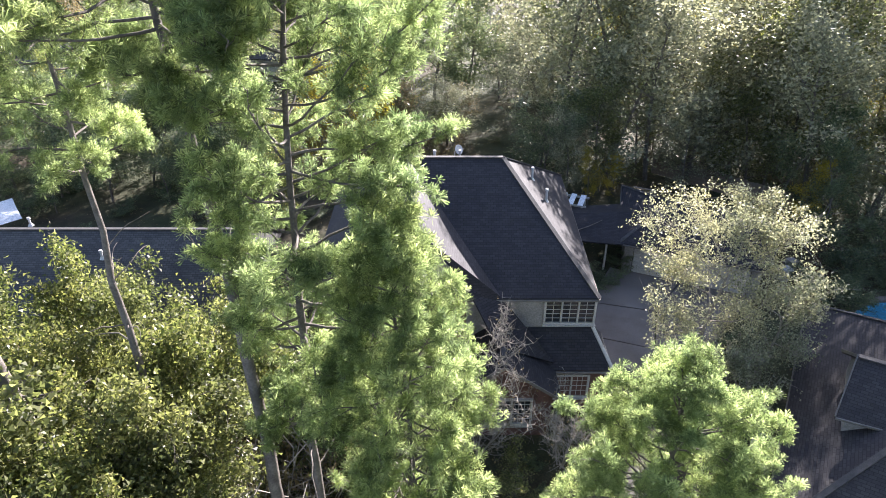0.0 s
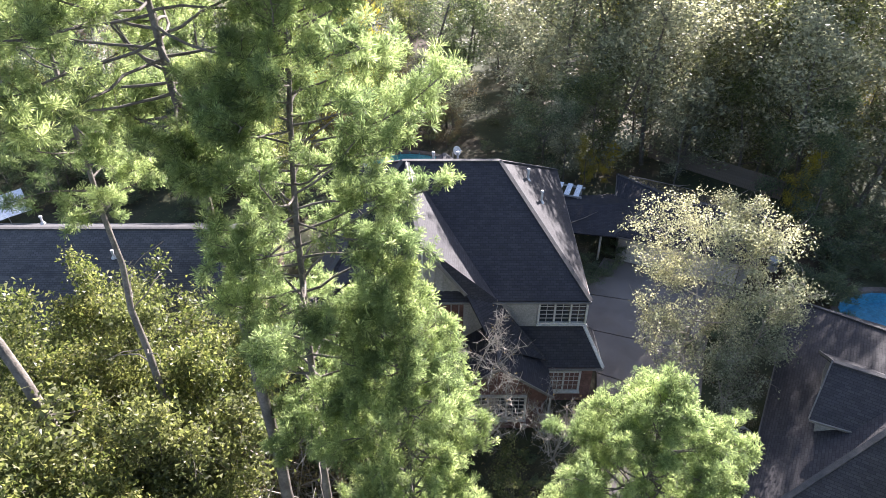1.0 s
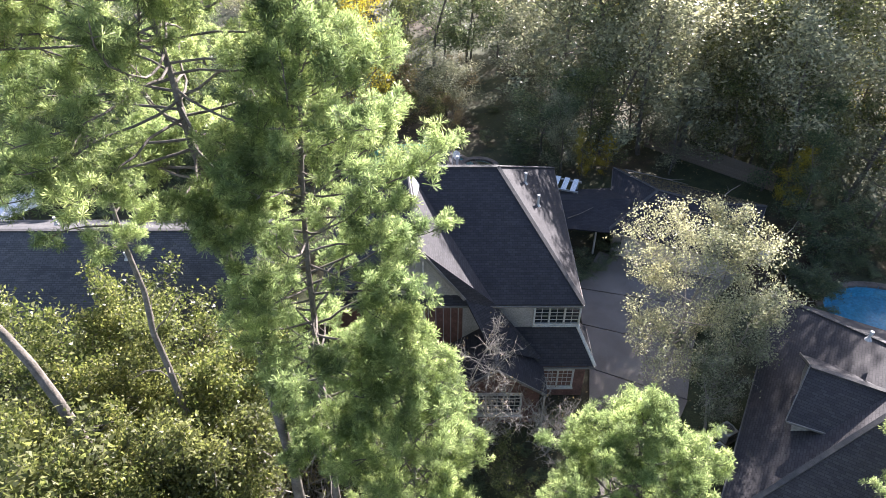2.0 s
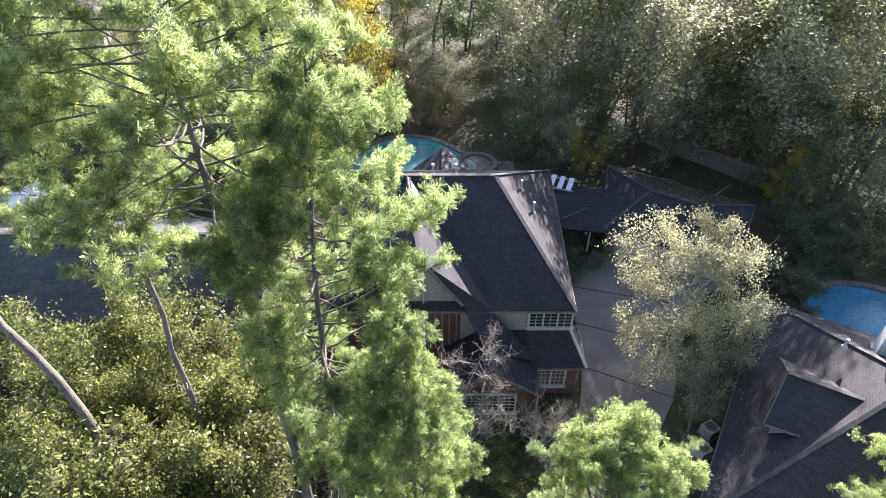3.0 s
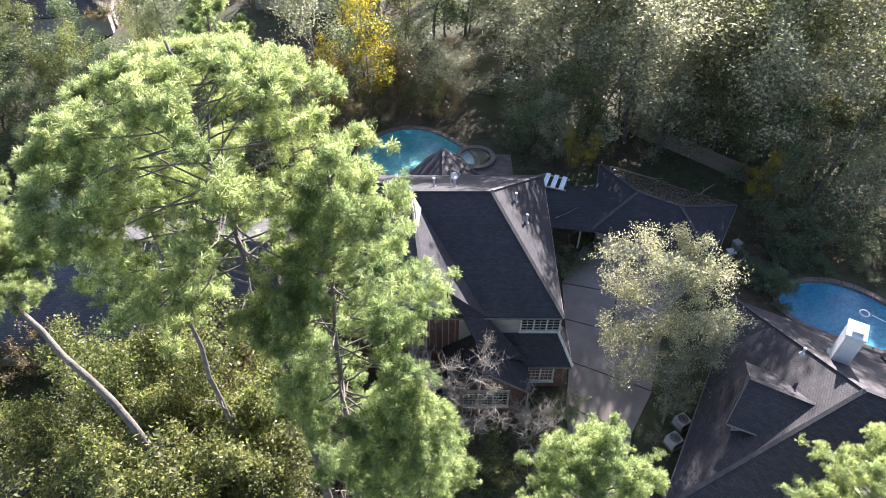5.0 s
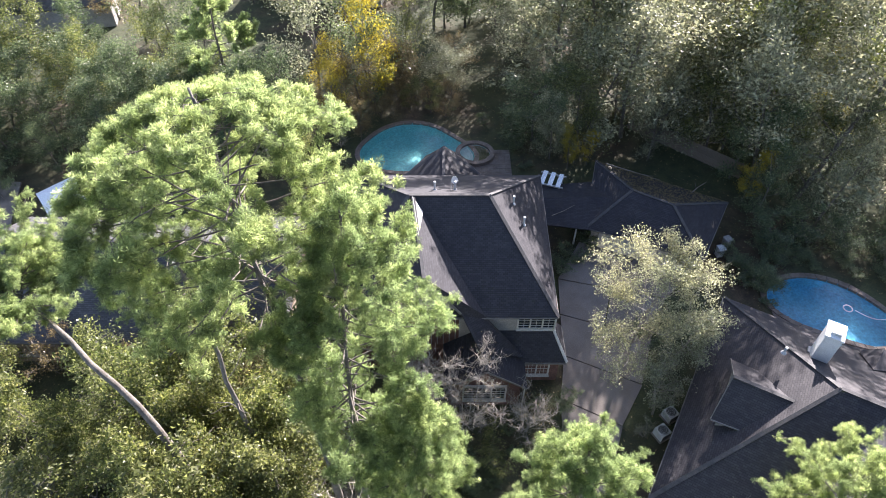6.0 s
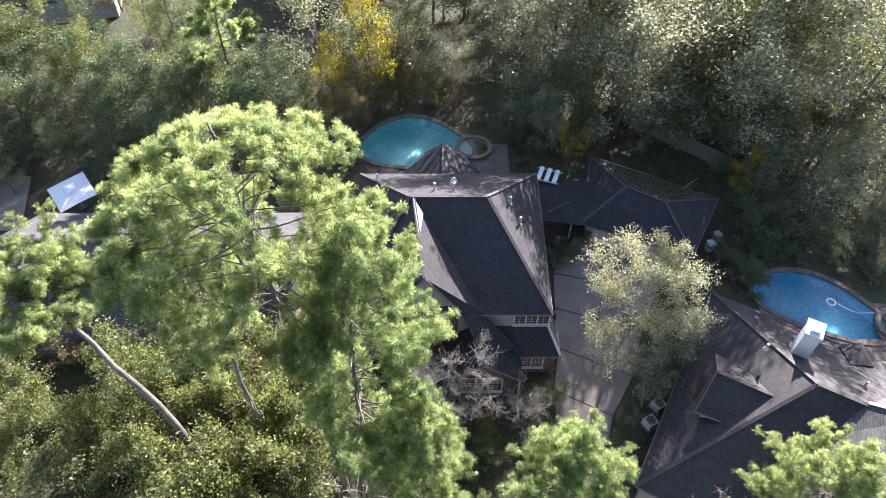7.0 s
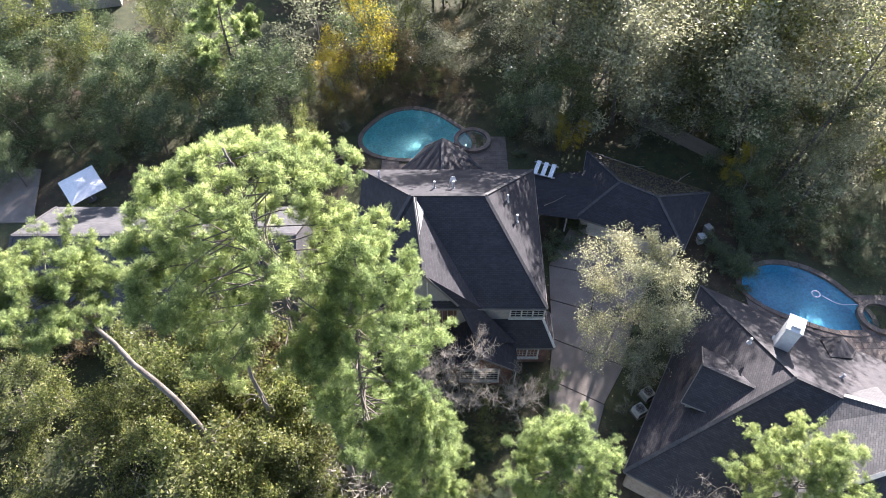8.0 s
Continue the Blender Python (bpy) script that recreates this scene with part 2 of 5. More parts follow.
def tubes(paths, sides=6):
    """Tapered tubes along polylines: (points, radii). Returns verts, faces."""
    V, F = [], []
    for pts, rad in paths:
        pts = [Vector(p) for p in pts]
        n = len(pts)
        base = len(V)
        ref = Vector((0.3, 0.9, 0.2))
        for i, (p, r) in enumerate(zip(pts, rad)):
            d = (pts[min(i + 1, n - 1)] - pts[max(i - 1, 0)])
            d = d.normalized() if d.length > 1e-6 else Vector((0, 0, 1))
            a = d.cross(ref)
            if a.length < 0.1:
                a = d.cross(Vector((1, 0, 0)))
            a.normalize()
            b = d.cross(a)
            for k in range(sides):
                an = 2 * math.pi * k / sides
                V.append(p + a * (math.cos(an) * r) + b * (math.sin(an) * r))
        for i in range(n - 1):
            for k in range(sides):
                k2 = (k + 1) % sides
                F.append((base + i * sides + k, base + i * sides + k2, base + (i + 1) * sides + k2, base + (i + 1) * sides + k))
        F.append(tuple(base + (n - 1) * sides + k for k in range(sides)))
    return V, F


def unit_vectors(rng, n):
    v = rng.normal(size=(n, 3))
    return v / np.linalg.norm(v, axis=1, keepdims=True)


def leaf_quads(rng, centres, size, flat=0.0):
    """Pointed leaf blades round the centres, each a folded lozenge in its own direction."""
    n = len(centres)
    d = unit_vectors(rng, n)
    if flat:
        d[:, 2] *= 1.0 - flat
        d /= np.linalg.norm(d, axis=1, keepdims=True)
    e = np.cross(d, unit_vectors(rng, n))
    e /= np.linalg.norm(e, axis=1, keepdims=True) + 1e-9
    s = size * rng.uniform(0.6, 1.35, (n, 1))
    out = np.empty((n, 4, 3))
    out[:, 0] = centres - d * s * 0.5
    out[:, 1] = centres + e * s * 0.30
    out[:, 2] = centres + d * s * 0.5
    out[:, 3] = centres - e * s * 0.30
    return out.reshape(-1, 3)


def needle_tufts(name, rng, tips, dirs, length, count, width, material, parent):
    """Tufts of needles at the shoot tips: each tuft is a fan of slender blades that share its heart."""
    n = len(tips)
    d = unit_vectors(rng, n * count).reshape(n, count, 3) + dirs[:, None, :] * 0.55
    d /= np.linalg.norm(d, axis=2, keepdims=True)
    e = np.cross(d, unit_vectors(rng, n * count).reshape(n, count, 3))
    e /= np.linalg.norm(e, axis=2, keepdims=True) + 1e-9
    L = length * rng.uniform(0.7, 1.25, (n, 1, 1)) * rng.uniform(0.75, 1.1, (n, count, 1))
    V = np.empty((n, 1 + 2 * count, 3))
    V[:, 0] = tips
    V[:, 1::2] = tips[:, None, :] + d * L + e * width * 0.5
    V[:, 2::2] = tips[:, None, :] + d * L * 0.96 - e * width * 0.5
    k = 1 + 2 * count
    base = (np.arange(n) * k)[:, None]
    idx = np.empty((n, count, 3), dtype=np.int32)
    idx[:, :, 0] = base
    idx[:, :, 1] = base + 1 + 2 * np.arange(count)
    idx[:, :, 2] = base + 2 + 2 * np.arange(count)
    m = n * count
    me = bpy.data.meshes.new(name)
    me.vertices.add(n * k)
    me.vertices.foreach_set("co", V.astype(np.float32).ravel())
    me.loops.add(m * 3)
    me.loops.foreach_set("vertex_index", idx.ravel())
    me.polygons.add(m)
    me.polygons.foreach_set("loop_start", np.arange(0, m * 3, 3, dtype=np.int32))
    me.update(calc_edges=True)
    return put_mesh(name, me, material, parent)


def curve_pts(rng, a, d, length, n, wob, lift):
    """A wandering line from a along d that bends upwards by lift."""
    p, d = Vector(a), Vector(d).normalized()
    pts = [p.copy()]
    for i in range(n):
        d = (d + Vector(rng.normal(size=3)) * wob + Vector((0, 0, lift))).normalized()
        p = p + d * (length / n)
        pts.append(p.copy())
    return pts


def pine(seed, base, mid, top, low, reach, label, density=1.0, tuft=0.225, r0=0.24, flat_top=0.5, side=(0, 0), bare=6, dome=1.8, count=31, width=0.018, rounded=0.0, bend=None):
    """A pine: bowed trunk from base by mid to top; boughs from the height low upwards, longest at part flat_top of the crown."""
    rng = np.random.default_rng(seed)
    ob = thing("pine_tree", (base[0], base[1], 0), label, "tree", "pine trees")
    o = Vector((base[0], base[1], 0))
    b, m, t = Vector((0, 0, -0.3)), Vector(mid) - o, Vector(top) - o
    trunk, rad = [], []
    n = 16
    for i in range(n + 1):
        f = i / n
        # a quadratic bow that passes by mid
        fm = m.z / t.z
        ctrl = Vector(bend) - o if bend else (m - b * (1 - fm) ** 2 - t * fm ** 2) / (2 * fm * (1 - fm))
        p = b * (1 - f) ** 2 + ctrl * (2 * f * (1 - f)) + t * f ** 2
        trunk.append(p + Vector((*rng.normal(0, 0.05, 2), 0)))
        rad.append(r0 * (1 - 0.86 * f) + 0.012)
    paths, twigs, tips, dirs = [(trunk, rad)], [], [], []

    def on_trunk(z):
        for i in range(n):
            if trunk[i + 1].z >= z:
                f = (z - trunk[i].z) / max(trunk[i + 1].z - trunk[i].z, 1e-3)
                return trunk[i].lerp(trunk[i + 1], f), rad[i]
        return trunk[-1], rad[-1]

    crown = t.z - low
    heart, _ = on_trunk(low + crown * 0.42)

    def within(p):
        """Keeps the upper crown inside a dome."""
        if not rounded or p.z < heart.z:
            return p
        v = p - heart
        r = math.sqrt((v.x ** 2 + v.y ** 2) / (rounded * rounded) + (v.z / (t.z - heart.z)) ** 2)
        return p if r < 1 else heart + v * ((1 - 0.10 * rng.random()) / r)

    nb = int(crown * 3.7 * density)
    az = rng.uniform(0, 6.28)
    for k in range(nb):
        f = (k + rng.uniform(0, 1)) / nb
        z = low + crown * f * 0.985
        p, r = on_trunk(z)
        az += 2.4 + rng.normal(0, 0.35)
        prof = (0.45 + 0.55 * min(1.0, f / flat_top)) if f < flat_top else max(0.25, 1.0 - ((f - flat_top) / (1 - flat_top)) ** dome)
        L = reach * prof * rng.uniform(0.65, 1.12)
        L *= 1.0 + side[0] * math.cos(az) + side[1] * math.sin(az)
        if L < 0.4:
            continue
        rise = -0.12 + 0.62 * f ** 1.5
        bough = curve_pts(rng, p, (math.cos(az), math.sin(az), rise), L, 7, 0.13, 0.045)
        bough = [within(v) for v in bough]
        br = max(0.016, r * 0.36)
        paths.append((bough, [br * (1 - 0.8 * i / 7) + 0.008 for i in range(8)]))
        ns = int(3 + L * 2.0)
        for s in range(ns):
            g = 0.42 + 0.58 * (s + rng.uniform(0, 1)) / ns
            i = min(6, int(g * 7))
            q = bough[i].lerp(bough[i + 1], g * 7 - i)
            along = (bough[i + 1] - bough[i]).normalized()
            dv = along * 0.8 + Vector(rng.normal(size=3)) * 0.75 + Vector((0, 0, 0.25))
            SL = (0.40 + 0.75 * (1 - g) + 0.2 * L / reach) * rng.uniform(0.6, 1.2)
            sub = [within(v) for v in curve_pts(rng, q, dv, SL, 3, 0.18, 0.12)]
            twigs.append((sub, [0.016, 0.012, 0.009, 0.006]))
            for w in range(int(7 + SL * 6)):
                h = rng.uniform(0.45, 1.0) if w else 1.0
                j = min(2, int(h * 3))
                e = sub[j].lerp(sub[j + 1], min(1.0, h * 3 - j))
                dd = (sub[j + 1] - sub[j] + Vector((0, 0, 1e-4))).normalized() * 0.7 + Vector(rng.normal(size=3)) * 0.5 + Vector((0, 0, 0.3))
                dd.normalize()
                e = e + Vector(rng.normal(size=3)) * 0.11
                tips.append(e)
                dirs.append(dd)
    for k in range(bare):
        z = low * rng.uniform(0.62, 1.0)
        p, r = on_trunk(z)
        a = rng.uniform(0, 6.28)
        bough = curve_pts(rng, p, (math.cos(a), math.sin(a), 0.15), reach * rng.uniform(0.25, 0.6), 6, 0.22, -0.02)
        paths.append((bough, [max(0.012, r * 0.25) * (1 - 0.85 * i / 6) for i in range(7)]))
    V, F = tubes(paths, 7)
    V2, F2 = tubes(twigs, 3)
    k = len(V)
    tr = pydata("trunk", V + V2, F + [tuple(i + k for i in f) for f in F2], M["bark"], ob)
    tr.data.shade_smooth()
    tips, dirs = np.array([tuple(v) for v in tips]), np.array([tuple(v) for v in dirs])
    needle_tufts("crown", rng, tips, dirs, tuft, count, width, M["needle"], ob)
    return ob


def broadleaf(seed, at, height, spread, leaf, label, category="tree", group="broadleaf trees", nleaf=9000, size=0.12, bark="bark",
              fork=0.35, r0=0.14, stems=1, lean=(0, 0), twiggy=1.0, clump=0.30, name="broadleaf_tree", hollow=0.25, fine=True, slim=False):
    """A branching tree or shrub with leaf blades round its outer twigs."""
    rng = np.random.default_rng(seed)
    ob = thing(name, at, label, category, group)
    paths, twigs, ends = [], [], []
    for s in range(stems):
        a0 = rng.uniform(0, 6.28)
        out = 0.0 if stems == 1 else 0.35
        d = Vector((math.cos(a0) * out + lean[0], math.sin(a0) * out + lean[1], 1.0))
        hz = height * (0.86 if stems == 1 else rng.uniform(0.65, 0.9))
        tr = curve_pts(rng, (math.cos(a0) * out * 0.4, math.sin(a0) * out * 0.4, -0.2), d, hz, 9, 0.07, 0.03)
        paths.append((tr, [r0 * (1 - 0.85 * i / 9) for i in range(10)]))
        nl = int(13 / math.sqrt(stems)) + 3
        for k in range(nl):
            f = fork + (1 - fork) * (k + rng.uniform(0, 1)) / nl
            i = min(8, int(f * 9))
            p = tr[i].lerp(tr[i + 1], f * 9 - i)
            a = rng.uniform(0, 6.28)
            g = (f - fork) / (1 - fork)
            L = spread * (0.55 + 0.6 * math.sin(math.pi * min(1.0, 0.22 + 0.72 * g))) * rng.uniform(0.6, 1.05)
            limb = curve_pts(rng, p, (math.cos(a), math.sin(a), 0.35 + 0.7 * g), L, 6, 0.16, 0.07)
            lr = r0 * 0.42 * (1 - 0.6 * f)
            paths.append((limb, [max(0.008, lr * (1 - 0.85 * j / 6)) for j in range(7)]))
            for s2 in range(int(7 * twiggy)):
                h = 0.25 + 0.75 * (s2 + rng.uniform(0, 1)) / (7 * twiggy)
                j = min(5, int(h * 6))
                q = limb[j].lerp(limb[j + 1], h * 6 - j)
                dv = (limb[j + 1] - limb[j]).normalized() * 0.6 + Vector(rng.normal(size=3)) * 0.6 + Vector((0, 0, 0.25))
                sub = curve_pts(rng, q, dv, L * rng.uniform(0.22, 0.5), 4, 0.22, 0.04)
                if fine:
                    twigs.append((sub, [0.014, 0.011, 0.009, 0.007, 0.005]))
                elif slim or s2 % 3 == 0:
                    twigs.append((sub[::2], [0.022, 0.016, 0.008] if not slim else [0.014, 0.010, 0.006]))
                for w in range(3):
                    j2 = 1 + w
                    ends.append(sub[j2])
                    d3 = Vector(rng.normal(size=3)) + Vector((0, 0, 0.3))
                    tw = curve_pts(rng, sub[j2], d3, L * rng.uniform(0.08, 0.22), 2, 0.25, 0.0)
                    if fine:
                        twigs.append((tw, [0.008, 0.006, 0.004]))
                    elif slim and w == 2:
                        twigs.append((tw[::2], [0.009, 0.005]))
                    ends.append(tw[-1])
    V, F = tubes(paths, 6 if fine else 4)
    V2, F2 = tubes(twigs, 3)
    k = len(V)
    pydata("trunk", V + V2, F + [tuple(i + k for i in f) for f in F2], M[bark], ob)
    ends = np.array([tuple(v) for v in ends])
    if nleaf:
        keep = ends[rng.random(len(ends)) > hollow]
        c = keep[rng.integers(0, len(keep), nleaf)] + rng.normal(0, clump, (nleaf, 3)) * (0.6 + spread * 0.08)
        c[:, 2] = np.maximum(c[:, 2], 0.1)
        if fine:
            np_mesh("crown", leaf_quads(rng, c, size), 4, M[leaf], ob)
        else:
            q4 = leaf_quads(rng, c, size).reshape(-1, 4, 3)
            q4[:, 1] = q4[:, 1] * 1.3 - q4[:, 3] * 0.3
            np_mesh("crown", q4[:, :3].reshape(-1, 3), 3, M[leaf], ob)
    return ob


# ---- ground, pools, paving ----
def ground_sheet():
    """One sheet to the horizon, gently uneven, with holes for the two pools."""
    xs = sorted(set(np.round(np.concatenate([np.linspace(-900, -90, 8), np.linspace(-88, 88, 89), np.linspace(90, 900, 8)]), 2)))
    ys = sorted(set(np.round(np.concatenate([np.linspace(-600, -12, 6), np.linspace(-10, 160, 86), np.linspace(165, 1500, 9)]), 2)))
    V, F = [], []
    for y in ys:
        for x in xs:
            far = min(1.0, max(0.0, (math.hypot(x - 4, (y - 38)) - 28) / 25))
            V.append((x, y, -0.12 + far * 0.5 * noise.noise(Vector((x * 0.05, y * 0.05, 3.0)))))
    nx = len(xs)
    for j in range(len(ys) - 1):
        for i in range(nx - 1):
            cx, cy = (xs[i] + xs[i + 1]) / 2, (ys[j] + ys[j + 1]) / 2
            if any(inside(px, py, c) for c in POOLS for px in (xs[i], cx, xs[i + 1]) for py in (ys[j], cy, ys[j + 1])):
                continue
            F.append((j * nx + i, j * nx + i + 1, (j + 1) * nx + i + 1, (j + 1) * nx + i))
    ob = pydata("ground", V, F, M["ground"])
    ob.data.shade_smooth()
    return tagged(ob, "brown leaf litter and thin dark grass under trees", "ground", kind="structure")


def outline(c, n=40):
    """The rounded, uneven outline of a pool: centre, half sizes, turn and two waves."""
    cx, cy, a, b, rz, w2, w3 = c
    out = []
    for k in range(n):
        t = 2 * math.pi * k / n
        r = 1 + w2 * math.cos(2 * t + 0.6) + w3 * math.cos(3 * t + 1.2)
        x, y = a * r * math.cos(t), b * r * math.sin(t)
        out.append((cx + x * math.cos(rz) - y * math.sin(rz), cy + x * math.sin(rz) + y * math.cos(rz)))
    return out


def inside(x, y, c, s=1.0):
    cx, cy, a, b, rz = c[:5]
    dx, dy = x - cx, y - cy
    u, v = dx * math.cos(rz) + dy * math.sin(rz), -dx * math.sin(rz) + dy * math.cos(rz)
    return (u / a) ** 2 + (v / b) ** 2 < s * s


POOLS = [(-2.7, 54.5, 5.6, 4.2, -0.10, 0.05, 0.10), (32.2, 33.3, 5.2, 3.1, -0.45, 0.06, 0.08)]
SPAS = [(3.4, 53.6, 1.55, 1.5, 0.0, 0.02, 0.0), (38.0, 31.0, 1.5, 1.4, 0.0, 0.02, 0.0)]


def basin(name, c, depth, level, liner, label, rim=0.45, rim_z=0.05, rim_h=0.3):
    ob = thing(name, (c[0], c[1], 0), label, "swimming pool")
    o = [(x - c[0], y - c[1]) for x, y in outline(c)]
    n = len(o)
    V = [(x, y, rim_z - 0.02) for x, y in o] + [(x * 0.93, y * 0.93, -depth) for x, y in o]
    F = [(i, i + n, (i + 1) % n + n, (i + 1) % n) for i in range(n)] + [tuple(range(n, 2 * n))]
    pydata("basin", V, F, liner, ob)
    pydata("water", [(x, y, level) for x, y in o], [tuple(range(n))], M["water"], ob, "still clear water").visible_shadow = False
    # coping stones, one by one
    for i in range(n):
        p, q = o[i], o[(i + 1) % n]
        V = []
        for (x, y), g in ((p, 0.03), (q, -0.03)):
            L = math.hypot(x, y)
            tx, ty = (q[0] - p[0]) * g, (q[1] - p[1]) * g
            for k, z in ((-0.04, rim_z - rim_h), (rim, rim_z - rim_h), (rim, rim_z), (-0.04, rim_z)):
                V.append((x + x / L * k + tx, y + y / L * k + ty, z))
        pydata("coping_stone", V, [(0, 1, 2, 3), (7, 6, 5, 4), (3, 2, 6, 7), (1, 0, 4, 5), (2, 1, 5, 6), (0, 3, 7, 4)], M["flag"], ob)
    return ob


def verge(c):
    """The strip of earth between a pool's coping and the open ground."""
    o = outline(c, 60)
    n = len(o)
    V = [(c[0] + (x - c[0]) * f, c[1] + (y - c[1]) * f, z) for f, z in ((1.04, -0.06), (1.35, -0.08), (1.9, -0.16)) for x, y in o]
    F = [(r * n + i, r * n + (i + 1) % n, (r + 1) * n + (i + 1) % n, (r + 1) * n + i) for r in range(2) for i in range(n)]
    ob = pydata("ground", V, F, M["ground"])
    return tagged(ob, "earth and leaf litter round the swimming pool", "ground", kind="structure")


ground_sheet()
for c in POOLS:
    verge(c)
basin("swimming_pool", POOLS[0], 1.5, -0.12, M["pool_wall"], "turquoise free-form swimming pool behind the house")
basin("hot_tub", SPAS[0], 0.5, 0.26, M["spa"], "round raised hot tub with brown stone rim", 0.42, 0.36, 0.6)
basin("swimming_pool", POOLS[1], 1.5, -0.12, M["pool_blue"], "blue free-form swimming pool with a trailing hose")
basin("hot_tub", SPAS[1], 0.6, 0.12, M["pool_wall"], "round hot tub beside the blue pool", 0.42, 0.25, 0.5)


def slab(name, pts, z, h, material, label, category="pavement", parent=None, kind="structure"):
    bm = bmesh.new()
    f = bm.faces.new([bm.verts.new((x, y, z - h)) for x, y in pts])
    r = bmesh.ops.extrude_face_region(bm, geom=[f])
    for v in r["geom"]:
        if isinstance(v, bmesh.types.BMVert):
            v.co.z = z
    bmesh.ops.recalc_face_normals(bm, faces=bm.faces)
    ob = part(name, bm, material, parent)
    return tagged(ob, label, category, "", kind) if not parent else ob


def driveway():
    """Concrete drive poured in bays with open joints, from the garage down past the house."""
    ob = thing("driveway", (12, 30, 0), "stained concrete driveway with dark open joints", "driveway", kind="structure")
    # left and right edge of each bay, from the near end
    rows = [((8.8, 14.0), (12.0, 13.6)), ((8.5, 18.0), (11.8, 17.0)), ((8.4, 21.6), (12.0, 20.6)), ((8.7, 25.2), (12.9, 23.0)), ((9.4, 29.0), (15.0, 26.4)),
            ((9.6, 33.0), (16.6, 30.6)), ((9.9, 36.8), (18.6, 34.6)), ((12.3, 41.2), (21.6, 37.4))]
    for (a, b), (c, d) in zip(rows, rows[1:]):
        for f0, f1 in ((0.0, 0.5), (0.5, 1.0)) if a[1] > 32 else ((0.0, 1.0),):
            def at(p, q, f):
                return (p[0] + (q[0] - p[0]) * f, p[1] + (q[1] - p[1]) * f)
            pts = [at(a, b, f0), at(a, b, f1), at(c, d, f1), at(c, d, f0)]
            cx, cy = sum(p[0] for p in pts) / 4, sum(p[1] for p in pts) / 4
            pts = [(x - (x - cx) / max(abs(x - cx), 0.1) * 0.045 - 12, y - (y - cy) / max(abs(y - cy), 0.1) * 0.05 - 30) for x, y in pts]
            slab("bay", pts, 0.0, 0.16, M["concrete"], "", parent=ob)


driveway()
def pavers(x0, x1, y0, y1, step, skip, label):
    """A deck of stone pavers with open joints, left out over the water."""
    r = random.Random(4)
    V, F = [], []
    y = y0
    while y < y1:
        x = x0
        while x < x1:
            if not any(inside(x + step / 2, y + step / 2, c, 1.02) for c in skip):
                z, g, k = -0.02 + r.uniform(-0.004, 0.004), 0.007, len(V)
                for zz in (z - 0.12, z):
                    V += [(x + g, y + g, zz), (x + step - g, y + g, zz), (x + step - g, y + step - g, zz), (x + g, y + step - g, zz)]
                F += [(k + 4, k + 5, k + 6, k + 7), (k, k + 1, k + 5, k + 4), (k + 1, k + 2, k + 6, k + 5), (k + 2, k + 3, k + 7, k + 6), (k + 3, k, k + 4, k + 7)]
            x += step
        y += step
    return tagged(pydata("pavement", V, F, M["flag"]), label, "pavement", kind="structure")


pavers(-6.2, 6.6, 48.4, 54.0, 0.6, POOLS + SPAS, "brown stone patio round the pool")
slab("pavement", [(-50, 42), (-39.5, 42.2), (-41.5, 49.5), (-50, 50)], -0.02, 0.15, M["concrete"], "grey concrete patio")
pavers(27.0, 42.6, 26.8, 33.0, 0.6, POOLS + SPAS, "stone deck round the blue pool")


# ---- houses ----
def ridge_cap(a, b, parent, material="cap", w=0.26):
    return bar("ridge_cap", Vector(a) + Vector((0, 0, 0.01)), Vector(b) + Vector((0, 0, 0.01)), w, 0.07, M[material], parent)


def wall_panel(name, a, b, z0, z1, material, parent, thick=0.2, label=""):
    """An upright wall from a to b in plan."""
    L = math.hypot(b[0] - a[0], b[1] - a[1])
    return box_part(name, ((a[0] + b[0]) / 2, (a[1] + b[1]) / 2, (z0 + z1) / 2), (L, thick, z1 - z0), material, parent, label, math.atan2(b[1] - a[1], b[0] - a[0]), 0.0)


def prism_wall(name, pts, push, material, parent, label=""):
    """An upright wall of any outline, pushed out to its thickness."""
    n = len(pts)
    V = [tuple(p) for p in pts] + [(p[0] + push[0], p[1] + push[1], p[2] + push[2]) for p in pts]
    F = [tuple(range(n)), tuple(range(2 * n - 1, n - 1, -1))] + [(i, i + n, (i + 1) % n + n, (i + 1) % n) for i in range(n)]
    return pydata(name, V, F, material, parent, label)


def vent_pipe(parent, at, h=0.7, r=0.07):
    bm = bmesh.new()
    bmesh.ops.create_cone(bm, cap_ends=True, segments=12, radius1=r, radius2=r, depth=h, matrix=Matrix.Translation((0, 0, h / 2 - 0.15)))
    bmesh.ops.create_cone(bm, cap_ends=True, segments=12, radius1=r * 2.6, radius2=r * 1.1, depth=0.18, matrix=Matrix.Translation((0, 0, 0.02)))
    bmesh.ops.create_cone(bm, cap_ends=True, segments=12, radius1=r * 1.6, radius2=r * 1.3, depth=0.10, matrix=Matrix.Translation((0, 0, h - 0.13)))
    ob = part("vent_pipe", bm, M["metal"], parent, "grey metal vent pipe")
    ob.location = at
    return ob


